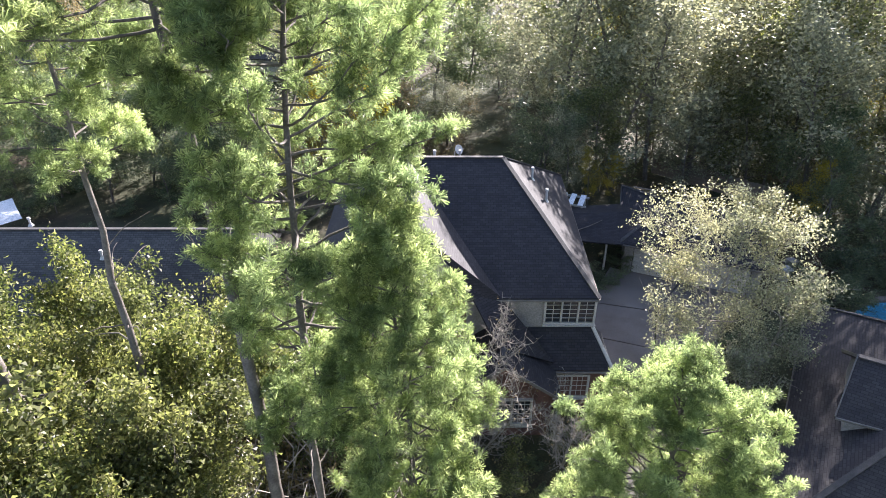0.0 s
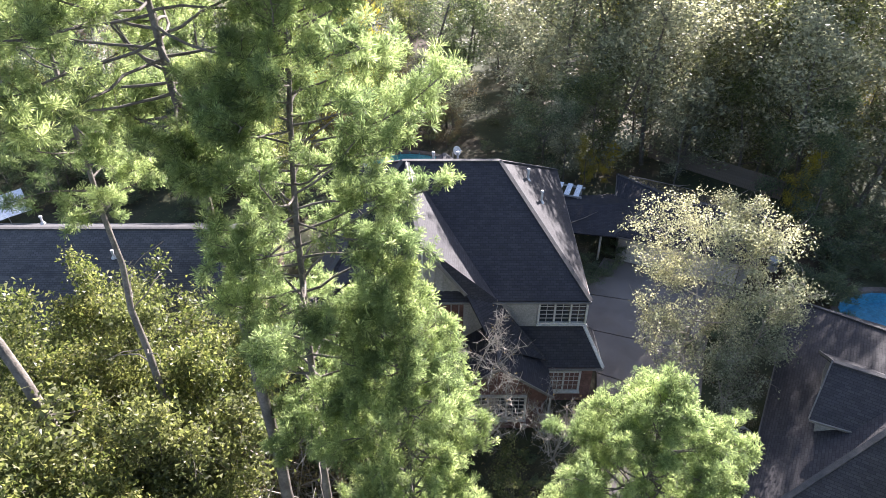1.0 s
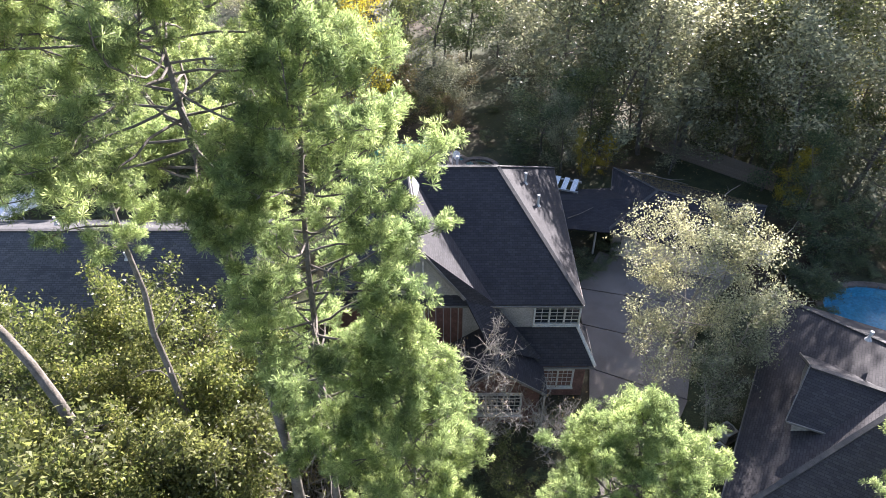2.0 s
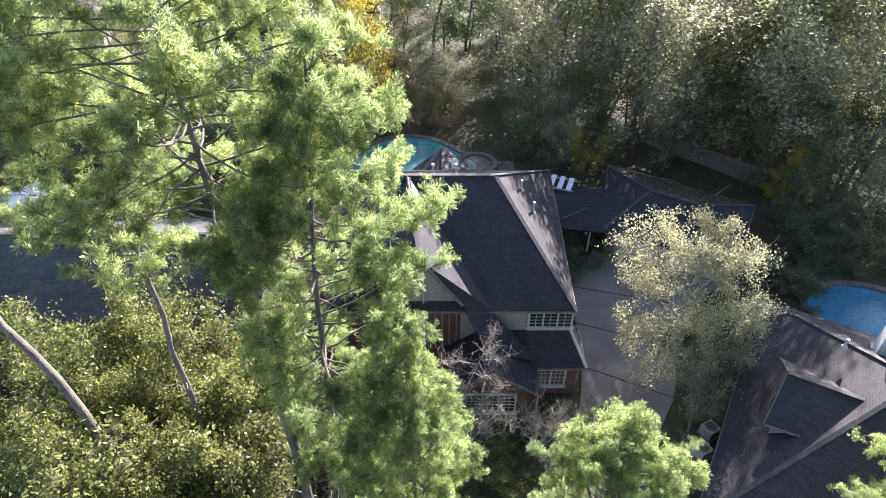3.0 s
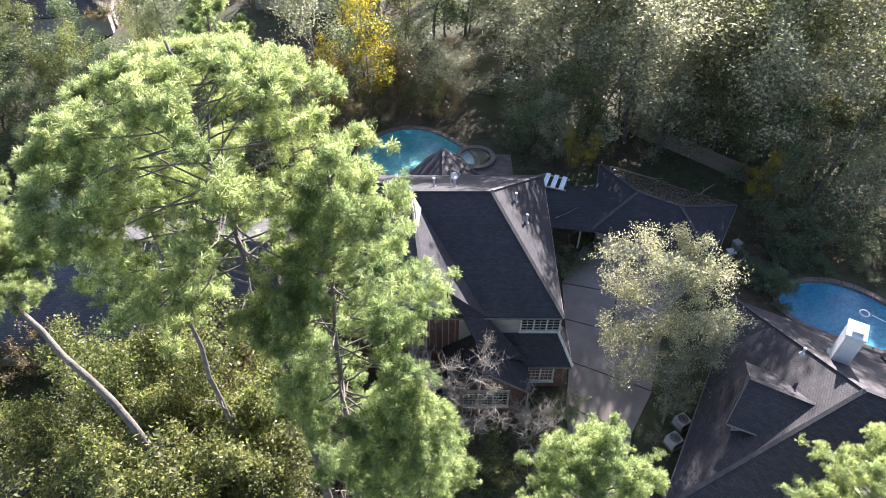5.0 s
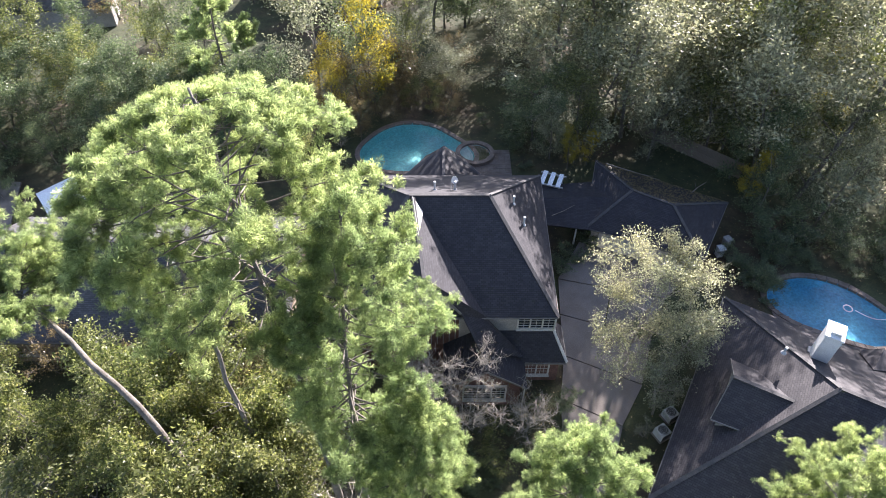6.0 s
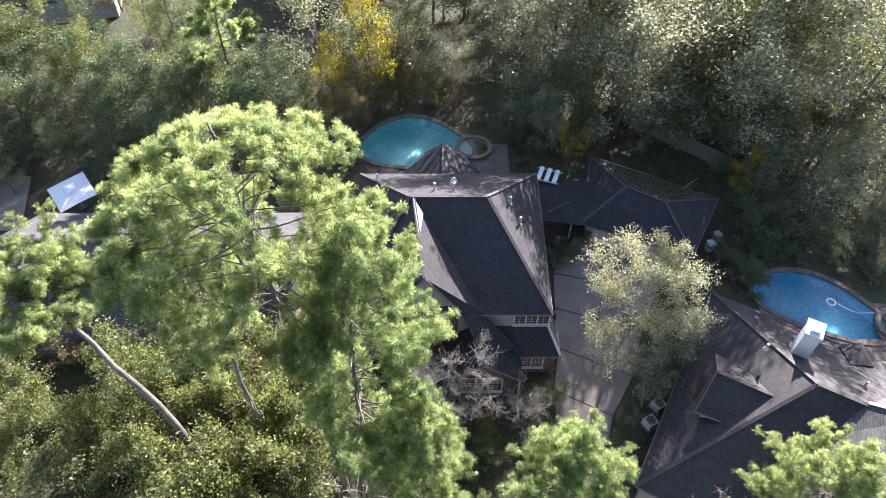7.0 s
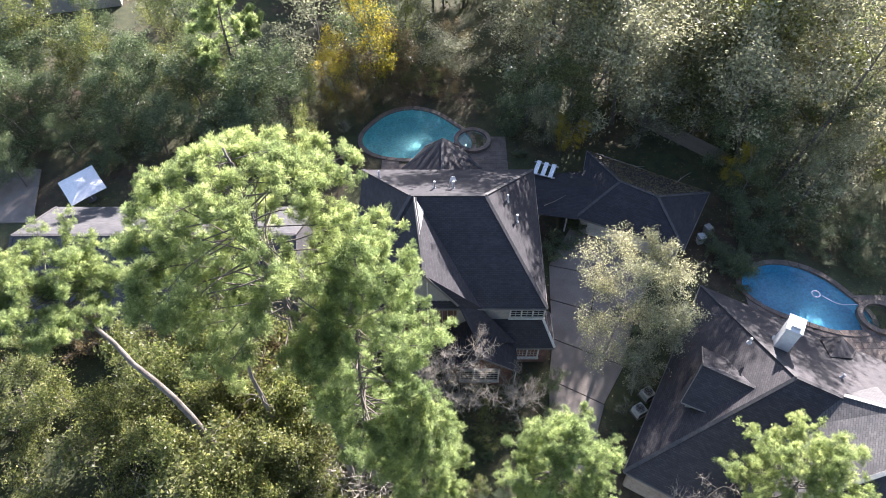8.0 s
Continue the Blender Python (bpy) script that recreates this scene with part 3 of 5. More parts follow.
def sash_window(parent, c, w, h, cols, rows, units=1, rz=0.0):
    """A window: frame, sill, panes and bars; c is the middle, on the outside face of the wall. Its outside looks to -y."""
    V, F = [], []
    for k, g in ((0, 0.055), (1, -0.055)):
        for y in (-0.07, 0.07):
            V += [(-w / 2 - g, y, -h / 2 - g), (w / 2 + g, y, -h / 2 - g), (w / 2 + g, y, h / 2 + g), (-w / 2 - g, y, h / 2 + g)]
    for i in range(4):
        j = (i + 1) % 4
        F += [(i, j, 8 + j, 8 + i), (4 + j, 4 + i, 12 + i, 12 + j), (j, i, 4 + i, 4 + j), (8 + i, 8 + j, 12 + j, 12 + i)]
    win = pydata("window", V, F, M["trim"], parent, "cream-framed multi-pane window")
    for u in range(1, units):
        box_part("mullion", (-w / 2 + w * u / units, 0, 0), (0.10, 0.12, h - 0.11), M["trim"], win)
    win.matrix_local = Matrix.Translation(c) @ Matrix.Rotation(rz, 4, "Z")
    uw = w / units
    for u in range(units):
        cx = -w / 2 + uw * (u + 0.5)
        pane = box_part("pane", (cx, 0.05, 0), (uw - 0.1, 0.012, h - 0.1), M["glass"], win, "dark glass", 0, 0.0)
        bm = bmesh.new()
        for k in range(1, cols):
            add_box(bm, (cx - uw / 2 + 0.05 + (uw - 0.1) * k / cols, 0.025, 0), (0.03, 0.03, h - 0.1))
        for k in range(1, rows):
            add_box(bm, (cx, 0.025, -h / 2 + 0.05 + (h - 0.1) * k / rows), (uw - 0.1, 0.032, 0.05 if k * 2 == rows else 0.03))
        part("muntins", bm, M["trim"], win)["kind"] = "stuff"
    box_part("sill", (0, -0.06, -h / 2 - 0.08), (w + 0.2, 0.22, 0.06), M["trim"], win)
    return win


def hip_roof(parent, x0, x1, y0, y1, eave, ridge, ra, rb, material, cap="cap", thick=0.16):
    """Four slopes over a rectangle; the ridge runs along x from ra to rb."""
    ym = (y0 + y1) / 2
    A, B, C, D = (x0, y0, eave), (x1, y0, eave), (x1, y1, eave), (x0, y1, eave)
    R, S = (ra, ym, ridge), (rb, ym, ridge)
    for pts in ((A, B, S, R), (B, C, S), (C, D, R, S), (D, A, R)):
        slope("roof_slope", pts, material, parent, thick)
    for p, q in ((A, R), (B, S), (C, S), (D, R), (R, S)):
        ridge_cap(p, q, parent, cap)
    return A, B, C, D, R, S


def gutter(parent, a, b, material="gutter"):
    return bar("gutter", (a[0], a[1], a[2] - 0.14), (b[0], b[1], b[2] - 0.14), 0.11, 0.12, M[material], parent)


def main_house():
    ob = thing("house", (2, 35, 0), "two-storey house with steep charcoal shingle roof", "house", "houses")
    o = Vector((2, 35, 0))

    def w(x, y, z):
        return (x - o.x, y - o.y, z)
    R1, R2 = w(-2.3, 34.85, 11.45), w(3.4, 34.85, 11.45)
    FR, BR, BL = w(8.0, 27.55, 6.8), w(8.2, 42.15, 7.0), w(-6.9, 42.15, 7.0)
    WL = w(-7.0, 27.55, 6.8)
    rf = M["roof"]
    slope("roof_slope", (WL, FR, R2, R1), rf, ob, label="shaded charcoal shingle slope")
    slope("roof_slope", (FR, BR, R2), rf, ob)
    slope("roof_slope", (BR, BL, R1, R2), rf, ob)
    slope("roof_slope", (BL, WL, R1), rf, ob)
    for p, q in ((FR, R2), (BR, R2), (BL, R1), (WL, R1)):
        ridge_cap(p, q, ob)
    ridge_cap(R1, R2, ob)
    for a, b in ((WL, FR), (FR, BR), (BR, BL)):
        gutter(ob, a, b)
    # walls
    z1 = 6.75
    fy = 28.1
    wall_panel("wall", w(1.2, fy, 0)[:2], w(5.3, fy, 0)[:2], 0, z1, M["siding"], ob)
    wall_panel("wall", w(5.3, fy, 0)[:2], w(8.0, fy, 0)[:2], 0, 4.88, M["siding"], ob)
    wall_panel("wall", w(5.3, fy, 0)[:2], w(8.0, fy, 0)[:2], 6.42, z1, M["siding"], ob)
    wall_panel("wall", w(-6.6, fy, 0)[:2], w(1.2, fy, 0)[:2], 0, z1, M["brick"], ob, label="red brick wall")
    wall_panel("wall", w(7.9, fy + 0.1, 0)[:2], w(7.9, 41.8, 0)[:2], 0, 6.85, M["brick"], ob)
    wall_panel("wall", w(7.8, 41.7, 0)[:2], w(-6.5, 41.7, 0)[:2], 0, 6.85, M["brick"], ob)
    wall_panel("wall", w(-6.5, 41.6, 0)[:2], w(-6.5, fy + 0.1, 0)[:2], 0, 6.7, M["brick"], ob)
    sash_window(ob, w(6.65, fy - 0.12, 5.65), 2.62, 1.48, 2, 5, 3)
    # lower front roof below the upper window
    p1, p2, p3, p4 = w(2.4, fy, 4.75), w(7.9, fy, 4.75), w(8.9, 26.35, 3.05), w(2.4, 26.35, 3.05)
    slope("porch_roof", (p4, p3, p2, p1), rf, ob, 0.14, "dark shingle lower roof")
    slope("porch_roof", (p3, w(8.9, 29.6, 3.05), w(8.0, 29.6, 3.9), p2), rf, ob, 0.14)
    ridge_cap(p3, p2, ob, "flash_sun", 0.2)
    gutter(ob, p4, p3)
    gutter(ob, p3, w(8.9, 29.6, 3.05))
    wall_panel("wall", w(2.4, 26.9, 0)[:2], w(8.5, 26.9, 0)[:2], 0, 2.95, M["brick"], ob)
    wall_panel("wall", w(8.45, 26.95, 0)[:2], w(8.45, 29.6, 0)[:2], 0, 2.95, M["brick"], ob)
    sash_window(ob, w(6.9, 26.78, 1.6), 1.8, 1.5, 3, 4, 2)
    # front wing with its ridge towards the street
    def front_gable(xm, half, yb, yf, apex, eave, mat_wall):
        """A gabled wing that runs towards the street."""
        r0, r1 = w(xm, yb, apex), w(xm, yf, apex)
        for sd in (-1, 1):
            e0, e1 = w(xm + sd * half, yb, eave), w(xm + sd * half, yf, eave)
            slope("wing_roof", (e1, e0, r0, r1), rf, ob, 0.15)
            bar("bargeboard", Vector(e1) + Vector((0, -0.02, -0.1)), Vector(r1) + Vector((0, -0.02, -0.1)), 0.05, 0.16, M["gutter"], ob)
            wall_panel("wall", (e0[0] - sd * 0.45, e0[1]), (e1[0] - sd * 0.45, e1[1] + 0.5), 0, eave + 0.1, mat_wall, ob)
        ridge_cap(r0, r1, ob)
        hw = half - 0.36
        prism_wall("gable_wall", [w(xm + x, yf + 0.45, z) for x, z in ((-hw, 0), (hw, 0), (hw, eave + 0.1), (0, apex - 0.2), (-hw, eave + 0.1))], (0, 0.2, 0), mat_wall, ob, "red brick gable wall")
    # steep gabled front wing over the entrance, its roof swept down to the low gable
    back, tip, foot, rake = w(-2.0, 34.6, 11.42), w(-1.15, 28.0, 10.35), w(2.96, 27.62, 6.86), w(1.3, 27.5, 7.35)
    lf_rake, lf_foot = w(-3.7, 27.5, 7.35), w(-6.6, 27.6, 6.86)
    for pts in ((back, tip, foot), (tip, rake, foot), (back, lf_foot, tip), (tip, lf_foot, lf_rake)):
        slope("wing_roof", pts, rf, ob, 0.12)
    slope("wing_roof", (rake, w(2.7, 25.6, 5.3), w(5.9, 26.6, 3.35), foot), rf, ob, 0.10, "swept lower part of the wing roof")
    ridge_cap(back, tip, ob)
    # thin pale sheet added for the sunlit strip at the top of this slope
    slope("flashing_sun_strip", (w(-2.05, 34.65, 11.5), w(-1.3, 33.7, 10.9), w(-1.55, 31.3, 10.94)), M["flash_sun"], ob, 0.05, "pale sheet for chimney metal and painted sun on roof")
    for q in (rake, lf_rake):
        bar("bargeboard", Vector(tip) + Vector((0, -0.06, -0.06)), Vector(q) + Vector((0, -0.06, -0.06)), 0.06, 0.2, M["gutter"], ob)
    prism_wall("gable_wall", [w(x, 28.05, z) for x, z in ((-3.5, 0), (1.1, 0), (1.1, 7.2), (-1.15, 10.1), (-3.5, 7.2))], (0, 0.2, 0), M["siding"], ob, "boarded gable wall")
    for k in range(11):
        x = -3.35 + 0.43 * k
        top = 10.0 - abs(x + 1.15) * 1.27
        bar("batten", w(x, 28.02, 3.0), w(x, 28.02, top), 0.05, 0.05, M["siding"], ob)
    bar("downspout", w(-1.0, 27.96, 3.0), w(-1.0, 27.96, 9.6), 0.09, 0.09, M["trim"], ob)
    # low gable over the front window
    front_gable(3.0, 2.9, 28.0, 24.3, 5.1, 3.0, M["brick"])
    sash_window(ob, w(3.0, 24.68, 1.75), 3.0, 1.7, 3, 5, 3)
    bar("downspout", w(5.75, 24.4, 0), w(5.75, 24.4, 2.9), 0.08, 0.08, M["trim"], ob)
    # low wing at the back
    apex = w(0.2, 48.1, 5.3)
    ring = [w(0.15, 42.2, 5.5), w(-3.8, 43.4, 3.1), w(-3.8, 46.2, 3.1), w(-1.6, 49.4, 3.1), w(2.0, 49.4, 3.1), w(4.0, 46.2, 3.1), w(4.0, 43.4, 3.1)]
    for k in range(7):
        slope("rear_roof", (ring[k], ring[(k + 1) % 7], apex), rf, ob, 0.14)
        ridge_cap(ring[k], apex, ob)
    for a, b in (((-3.4, 42), (-3.4, 46.2)), ((-3.4, 46.2), (-1.5, 49.1)), ((-1.5, 49.1), (1.9, 49.1)), ((1.9, 49.1), (3.6, 46.2)), ((3.6, 46.2), (3.6, 42))):
        wall_panel("wall", w(*a, 0)[:2], w(*b, 0)[:2], 0, 3.0, M["brick"], ob)
    for x, y in ((-0.5, 36.6), (1.0, 36.6), (-5.2, 39.6), (5.3, 35.9), (6.0, 34.4)):
        if y > 34.85 and x < 4:
            z = 11.45 - (y - 34.85) * 4.45 / 7.3
        else:
            z = 11.45 - (x - 3.4) * 4.6 / 4.7
        vent_pipe(ob, w(x, y, z), 0.85)
    return ob


def dish(at):
    """A small satellite dish on a bent arm."""
    ob = thing("satellite_dish", at, "grey satellite dish on the ridge", "satellite dish")
    bm = bmesh.new()
    bmesh.ops.create_uvsphere(bm, u_segments=16, v_segments=10, radius=0.5)
    bmesh.ops.delete(bm, geom=[v for v in bm.verts if v.co.z > -0.30], context="VERTS")
    for v in bm.verts:
        v.co.z = (v.co.z + 0.5) * 0.9
    bmesh.ops.solidify(bm, geom=list(bm.faces), thickness=0.015)
    d = part("reflector", bm, M["metal"], ob)
    d.matrix_local = pose(0.2, 0.1, 0.75, 62, 0, 40)
    bar("mast", (0, 0, -0.15), (0, 0, 0.7), 0.05, 0.05, M["metal"], ob)
    bar("arm", (0.2, 0.1, 0.72), (0.55, -0.25, 0.95), 0.03, 0.03, M["metal"], ob)
    return ob


def garage():
    ob = thing("garage", (18, 43, 0), "detached garage with a low charcoal hipped roof", "garage", "houses")

    def w(x, y, z):
        return (x - 18, y - 43, z)
    FL, FR, BR, BL = w(12.5, 40.5, 2.5), w(21.6, 36.6, 2.5), w(25.5, 43.3, 2.8), w(14.6, 48.9, 3.0)
    P, Q = w(16.7, 43.3, 4.3), w(19.7, 41.2, 4.5)
    rf = M["roof"]
    slope("roof_slope", (FL, FR, Q, P), rf, ob)
    slope("roof_slope", (FR, BR, Q), rf, ob)
    slope("roof_slope", (BR, BL, P, Q), rf, ob, label="weathered back slope with fallen leaves")
    slope("roof_slope", (BL, FL, P), rf, ob)
    for a, b in ((FL, P), (FR, Q), (BR, Q), (BL, P), (P, Q)):
        ridge_cap(a, b, ob)
    for a, b in ((FL, FR), (FR, BR), (BL, FL)):
        gutter(ob, a, b)
    ins = [(13.2, 40.8), (21.4, 37.3), (24.8, 43.1), (15.0, 48.2)]
    for i in range(4):
        a, b = ins[i], ins[(i + 1) % 4]
        if i == 0:
            continue
        wall_panel("wall", w(*a, 0)[:2], w(*b, 0)[:2], 0, 2.42, M["siding"], ob)
    # front with two doors
    a, b = Vector((13.2, 40.8)), Vector((21.4, 37.3))
    rz = math.atan2(b.y - a.y, b.x - a.x)

    def on(f, off=0.0):
        p = a.lerp(b, f)
        return p.x - 18 + math.sin(rz) * off, p.y - 43 - math.cos(rz) * off
    for f0, f1, z0 in ((0.0, 0.06, 0), (0.06, 0.46, 2.1), (0.46, 0.54, 0), (0.54, 0.94, 2.1), (0.94, 1.0, 0)):
        wall_panel("wall", on(f0), on(f1), z0, 2.42, M["siding"], ob)
    for f in (0.26, 0.74):
        x, y = on(f, -0.06)
        door = box_part("garage_door", (x, y, 1.05), (3.5, 0.06, 2.1), M["trim"], ob, "cream sectional garage door", rz, 0.0)
        for k in range(4):
            box_part("panel", (0, -0.045, -0.79 + 0.525 * k), (3.4, 0.03, 0.49), M["trim"], door, "", 0, 0.008)
    # covered way to the house
    slope("covered_way_roof", (w(8.4, 40.9, 2.55), w(12.7, 40.2, 2.5), w(15.2, 43.4, 3.45), w(8.6, 43.4, 3.3)), rf, ob, 0.12)
    slope("covered_way_roof", (w(8.6, 43.4, 3.3), w(15.2, 43.4, 3.45), w(14.6, 46.4, 2.6), w(8.8, 46.0, 2.5)), rf, ob, 0.12)
    for x, y in ((9.2, 41.4), (11.8, 41.0), (9.2, 45.6), (12.6, 46.0)):
        bar("post", w(x, y, -0.1), w(x, y, 2.5), 0.14, 0.14, M["trim"], ob)
    return ob


def neighbour_house():
    E = Vector((12.6, 16.5, 0))
    d1, d2 = Vector((0.505, 0.863, 0)), Vector((0.863, -0.505, 0))
    ob = thing("house", E, "single-storey house with weathered grey hipped roof and chimney", "house", "houses")

    def w(a, b, z):
        p = d1 * a + d2 * b
        return (p.x, p.y, z)
    rf = M["roof_nb"]
    ez, rz = 3.2, 8.8
    A, B, C, D = w(0, 0, ez), w(0, 30, ez), w(18.2, 30, ez), w(18.2, 0, ez)
    R, S = w(9.2, 7.4, rz), w(9.2, 22.6, rz)
    slope("roof_slope", (A, B, S, R), rf, ob)
    slope("roof_slope", (B, C, S), rf, ob)
    slope("roof_slope", (C, D, R, S), rf, ob)
    slope("roof_slope", (D, A, R), rf, ob)
    for p, q in ((A, R), (B, S), (C, S), (D, R), (R, S)):
        ridge_cap(p, q, ob)
    for a, b in ((A, B), (D, A), (C, D)):
        gutter(ob, a, b)
    for a, b in (((0.5, 0.5), (0.5, 29.5)), ((0.5, 29.5), (17.7, 29.5)), ((17.7, 29.5), (17.7, 0.5)), ((17.7, 0.5), (0.5, 0.5))):
        wall_panel("wall", w(*a, 0)[:2], w(*b, 0)[:2], 0, 3.1, M["tanbrick"], ob)
    # cross gable towards the drive: near slope in shade, low eave with a pale gutter
    g0, g1 = w(8.1, 1.9, 7.25), w(8.1, 5.5, 7.3)
    n0, n1 = w(5.55, 1.6, 5.62), w(5.65, 3.6, 5.72)
    f0, f1 = w(10.65, 1.6, 5.62), w(10.55, 3.6, 5.72)
    slope("gable_roof", (n0, n1, g1, g0), rf, ob, 0.14)
    slope("gable_roof", (f1, f0, g0, g1), rf, ob, 0.14)
    gutter(ob, (n0[0], n0[1], n0[2] + 0.08), (n1[0], n1[1], n1[2] + 0.08))
    for q in (n0, f0):
        bar("bargeboard", Vector(q) - d2 * 0.04, Vector(g0) - d2 * 0.04, 0.05, 0.14, M["gutter"], ob)
    ridge_cap(g0, g1, ob)
    prism_wall("gable_wall", [w(8.1 + x, 2.0, z) for x, z in ((-2.2, 3.6), (2.2, 3.6), (2.2, 5.6), (0, 7.0), (-2.2, 5.6))], tuple(d2 * 0.2), M["siding"], ob, "tan gable end")
    wall_panel("wall", w(5.9, 2.0, 0)[:2], w(5.9, 3.6, 0)[:2], 3.6, 5.6, M["siding"], ob, 0.1)
    wall_panel("wall", w(10.3, 2.0, 0)[:2], w(10.3, 3.6, 0)[:2], 3.6, 5.6, M["siding"], ob, 0.1)
    # front wing with a higher eave, rising from the shaded front slope
    x0, s0 = w(6.0, 7.05, 5.95), w(9.35, 10.3, 8.86)
    top0, top1 = w(8.8, 12.9, 10.4), w(4.4, 12.9, 10.4)
    low1, low2 = w(-0.6, 7.05, 5.75), w(-0.6, 18.8, 5.75)
    right0 = w(9.0, 18.8, 5.9)
    # paler shingle on the grey slopes puts the sun they catch into their colour
    slope("wing_roof", (low1, x0, s0, top0, top1), M["roof_left"], ob, 0.14, "grey wing slope with the light put into its colour")
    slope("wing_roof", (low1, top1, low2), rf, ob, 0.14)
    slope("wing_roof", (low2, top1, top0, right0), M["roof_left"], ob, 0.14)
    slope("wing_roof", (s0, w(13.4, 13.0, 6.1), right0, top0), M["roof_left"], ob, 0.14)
    # caps in the pale material: the sun along these ridges painted on
    ridge_cap(top0, top1, ob, "flash_sun")
    ridge_cap(top1, low1, ob, "flash_sun")
    ridge_cap(s0, top0, ob, "flash_sun")
    wall_panel("wall", w(-0.2, 7.4, 0)[:2], w(6.0, 7.4, 0)[:2], 0, 5.7, M["tanbrick"], ob)
    wall_panel("wall", w(-0.2, 7.4, 0)[:2], w(-0.2, 18.4, 0)[:2], 0, 5.6, M["tanbrick"], ob)
    wall_panel("wall", w(-0.2, 18.4, 0)[:2], w(8.6, 18.4, 0)[:2], 0, 5.6, M["tanbrick"], ob)
    # small gablet on the back slope by the pool
    p0, p1, p2, p3 = w(14.7, 10.0, 5.45), w(15.9, 11.6, 4.8), w(17.4, 10.6, 5.0), w(17.9, 10.8, 3.7)
    # darker shingle on this face only: its shade is put into the colour
    slope("gablet_roof", (p0, p1, p2), M["roof"], ob, 0.06)
    slope("gablet_roof", (p1, w(17.9, 12.2, 3.6), p3, p2), rf, ob, 0.06)
    slope("gablet_roof", (p2, p3, w(17.4, 9.4, 3.9), p0), rf, ob, 0.06)
    # chimney
    ch = box_part("chimney", w(13.1, 6.4, 6.6), (1.35, 1.0, 5.0), M["stucco"], ob, "tall pale rendered chimney", math.atan2(d1.y, d1.x), 0.02)
    box_part("chimney_cap", (0, 0, 2.56), (1.45, 1.15, 0.16), M["stucco"], ch, "", 0, 0.02)
    box_part("flue", (0, 0, 2.74), (0.9, 0.6, 0.2), M["metal"], ch, "", 0, 0.02)
    # metal skirt round the chimney foot
    box_part("flashing_sun_strip", (0, 0, -0.55), (1.6, 1.25, 0.3), M["flash_sun"], ch, "pale sheet for chimney metal and painted sun on roof", 0, 0.02)
    for a, b in ((12.0, 10.5), (11.4, 4.2)):
        z = rz - (a - 9.2) * (rz - ez) / 9.0
        vent_pipe(ob, w(a, b, z), 0.6)
    return ob


def left_house():
    ob = thing("house", (-24, 35.0, 0), "single-storey house with grey shingle hipped roof", "house", "houses")
    rf = M["roof_left"]
    hip_roof(ob, -11.6, 12.5, -6.8, 6.4, 3.0, 6.8, -11.1, 12.0, rf)
    for a, b in (((-11.1, -6.3), (12, -6.3)), ((12, -6.3), (12, 5.9)), ((12, 5.9), (-11.1, 5.9)), ((-11.1, 5.9), (-11.1, -6.3))):
        wall_panel("wall", a, b, 0, 2.9, M["tanbrick"], ob)
    gutter(ob, (-11.6, -6.8, 3.0), (12.5, -6.8, 3.0))
    for x in (-7, 0, 6):
        sash_window(ob, (x, -6.42, 1.6), 1.8, 1.4, 3, 4, 2)
    for x, y in ((-7.5, -1.6), (-2, 1.5), (4, -2)):
        vent_pipe(ob, (x, y, 7.0 - abs(y) * 4 / 7.1), 0.6)
    return ob


def far_house(at, rz, size, label):
    ob = thing("house", at, label, "house", "houses")
    a, b = size
    hip_roof(ob, -a, a, -b, b, 3.0, 3.0 + b * 0.7, -a + b, a - b, M["roof_left"])
    for p, q in (((-a + 0.4, -b + 0.4), (a - 0.4, -b + 0.4)), ((a - 0.4, -b + 0.4), (a - 0.4, b - 0.4)), ((a - 0.4, b - 0.4), (-a + 0.4, b - 0.4)), ((-a + 0.4, b - 0.4), (-a + 0.4, -b + 0.4))):
        wall_panel("wall", p, q, 0, 2.9, M["siding"], ob)
    for x in (-a * 0.5, a * 0.5):
        sash_window(ob, (x, -b + 0.28, 1.6), 1.6, 1.3, 2, 3, 2)
    ob.rotation_euler = (0, 0, radians(rz))
    return ob


main_house()
dish((0.7, 36.8, 10.3))
garage()
neighbour_house()
left_house()
far_house((-52, 84, 0), 12, (9, 6), "far house with a grey roof behind trees")
far_house((-16, 92, 0), -8, (9, 6), "far house with a grey roof among trees")
far_house((44, 92, 0), 20, (8, 6), "far house hidden in the woods")


# ---- trees near the camera ----
TALL = "tall pine with bright green needle tufts and a grey trunk"
pine(11, (-6.3, 16.5), (-6.9, 17.0, 21.0), (-8.7, 19.8, 30.1), 21.2, 7.1, TALL, 2.5, flat_top=0.5, r0=0.27, dome=4.5, rounded=6.8, side=(-0.10, 0.0))
pine(12, (-4.2, 15.6), (-4.2, 15.9, 16.0), (-3.5, 16.9, 27.2), 10.0, 4.15, TALL, 1.75, flat_top=0.55, side=(0.32, 0.0), r0=0.19, bare=2)
pine(13, (-1.2, 13.6), (-1.0, 13.6, 11.0), (-1.4, 13.9, 18.8), 5.5, 2.9, "slender pine with drooping bright needle tufts", 2.4, flat_top=0.4, r0=0.13, bare=2)
pine(14, (-10.4, 17.4), (-11.4, 19.2, 18.6), (-13.2, 22.4, 25.5), 17.5, 4.2, TALL, 1.2, flat_top=0.5, r0=0.20)
pine(15, (-13.7, 15.5), (-15.9, 17.3, 13.0), (-26.0, 24.2, 17.9), 17.2, 4.2, "leaning pine with a bowed grey trunk", 25.0, flat_top=0.6, r0=0.30, bare=2, dome=3.0, bend=(-10.6, 13.9, 18.4))
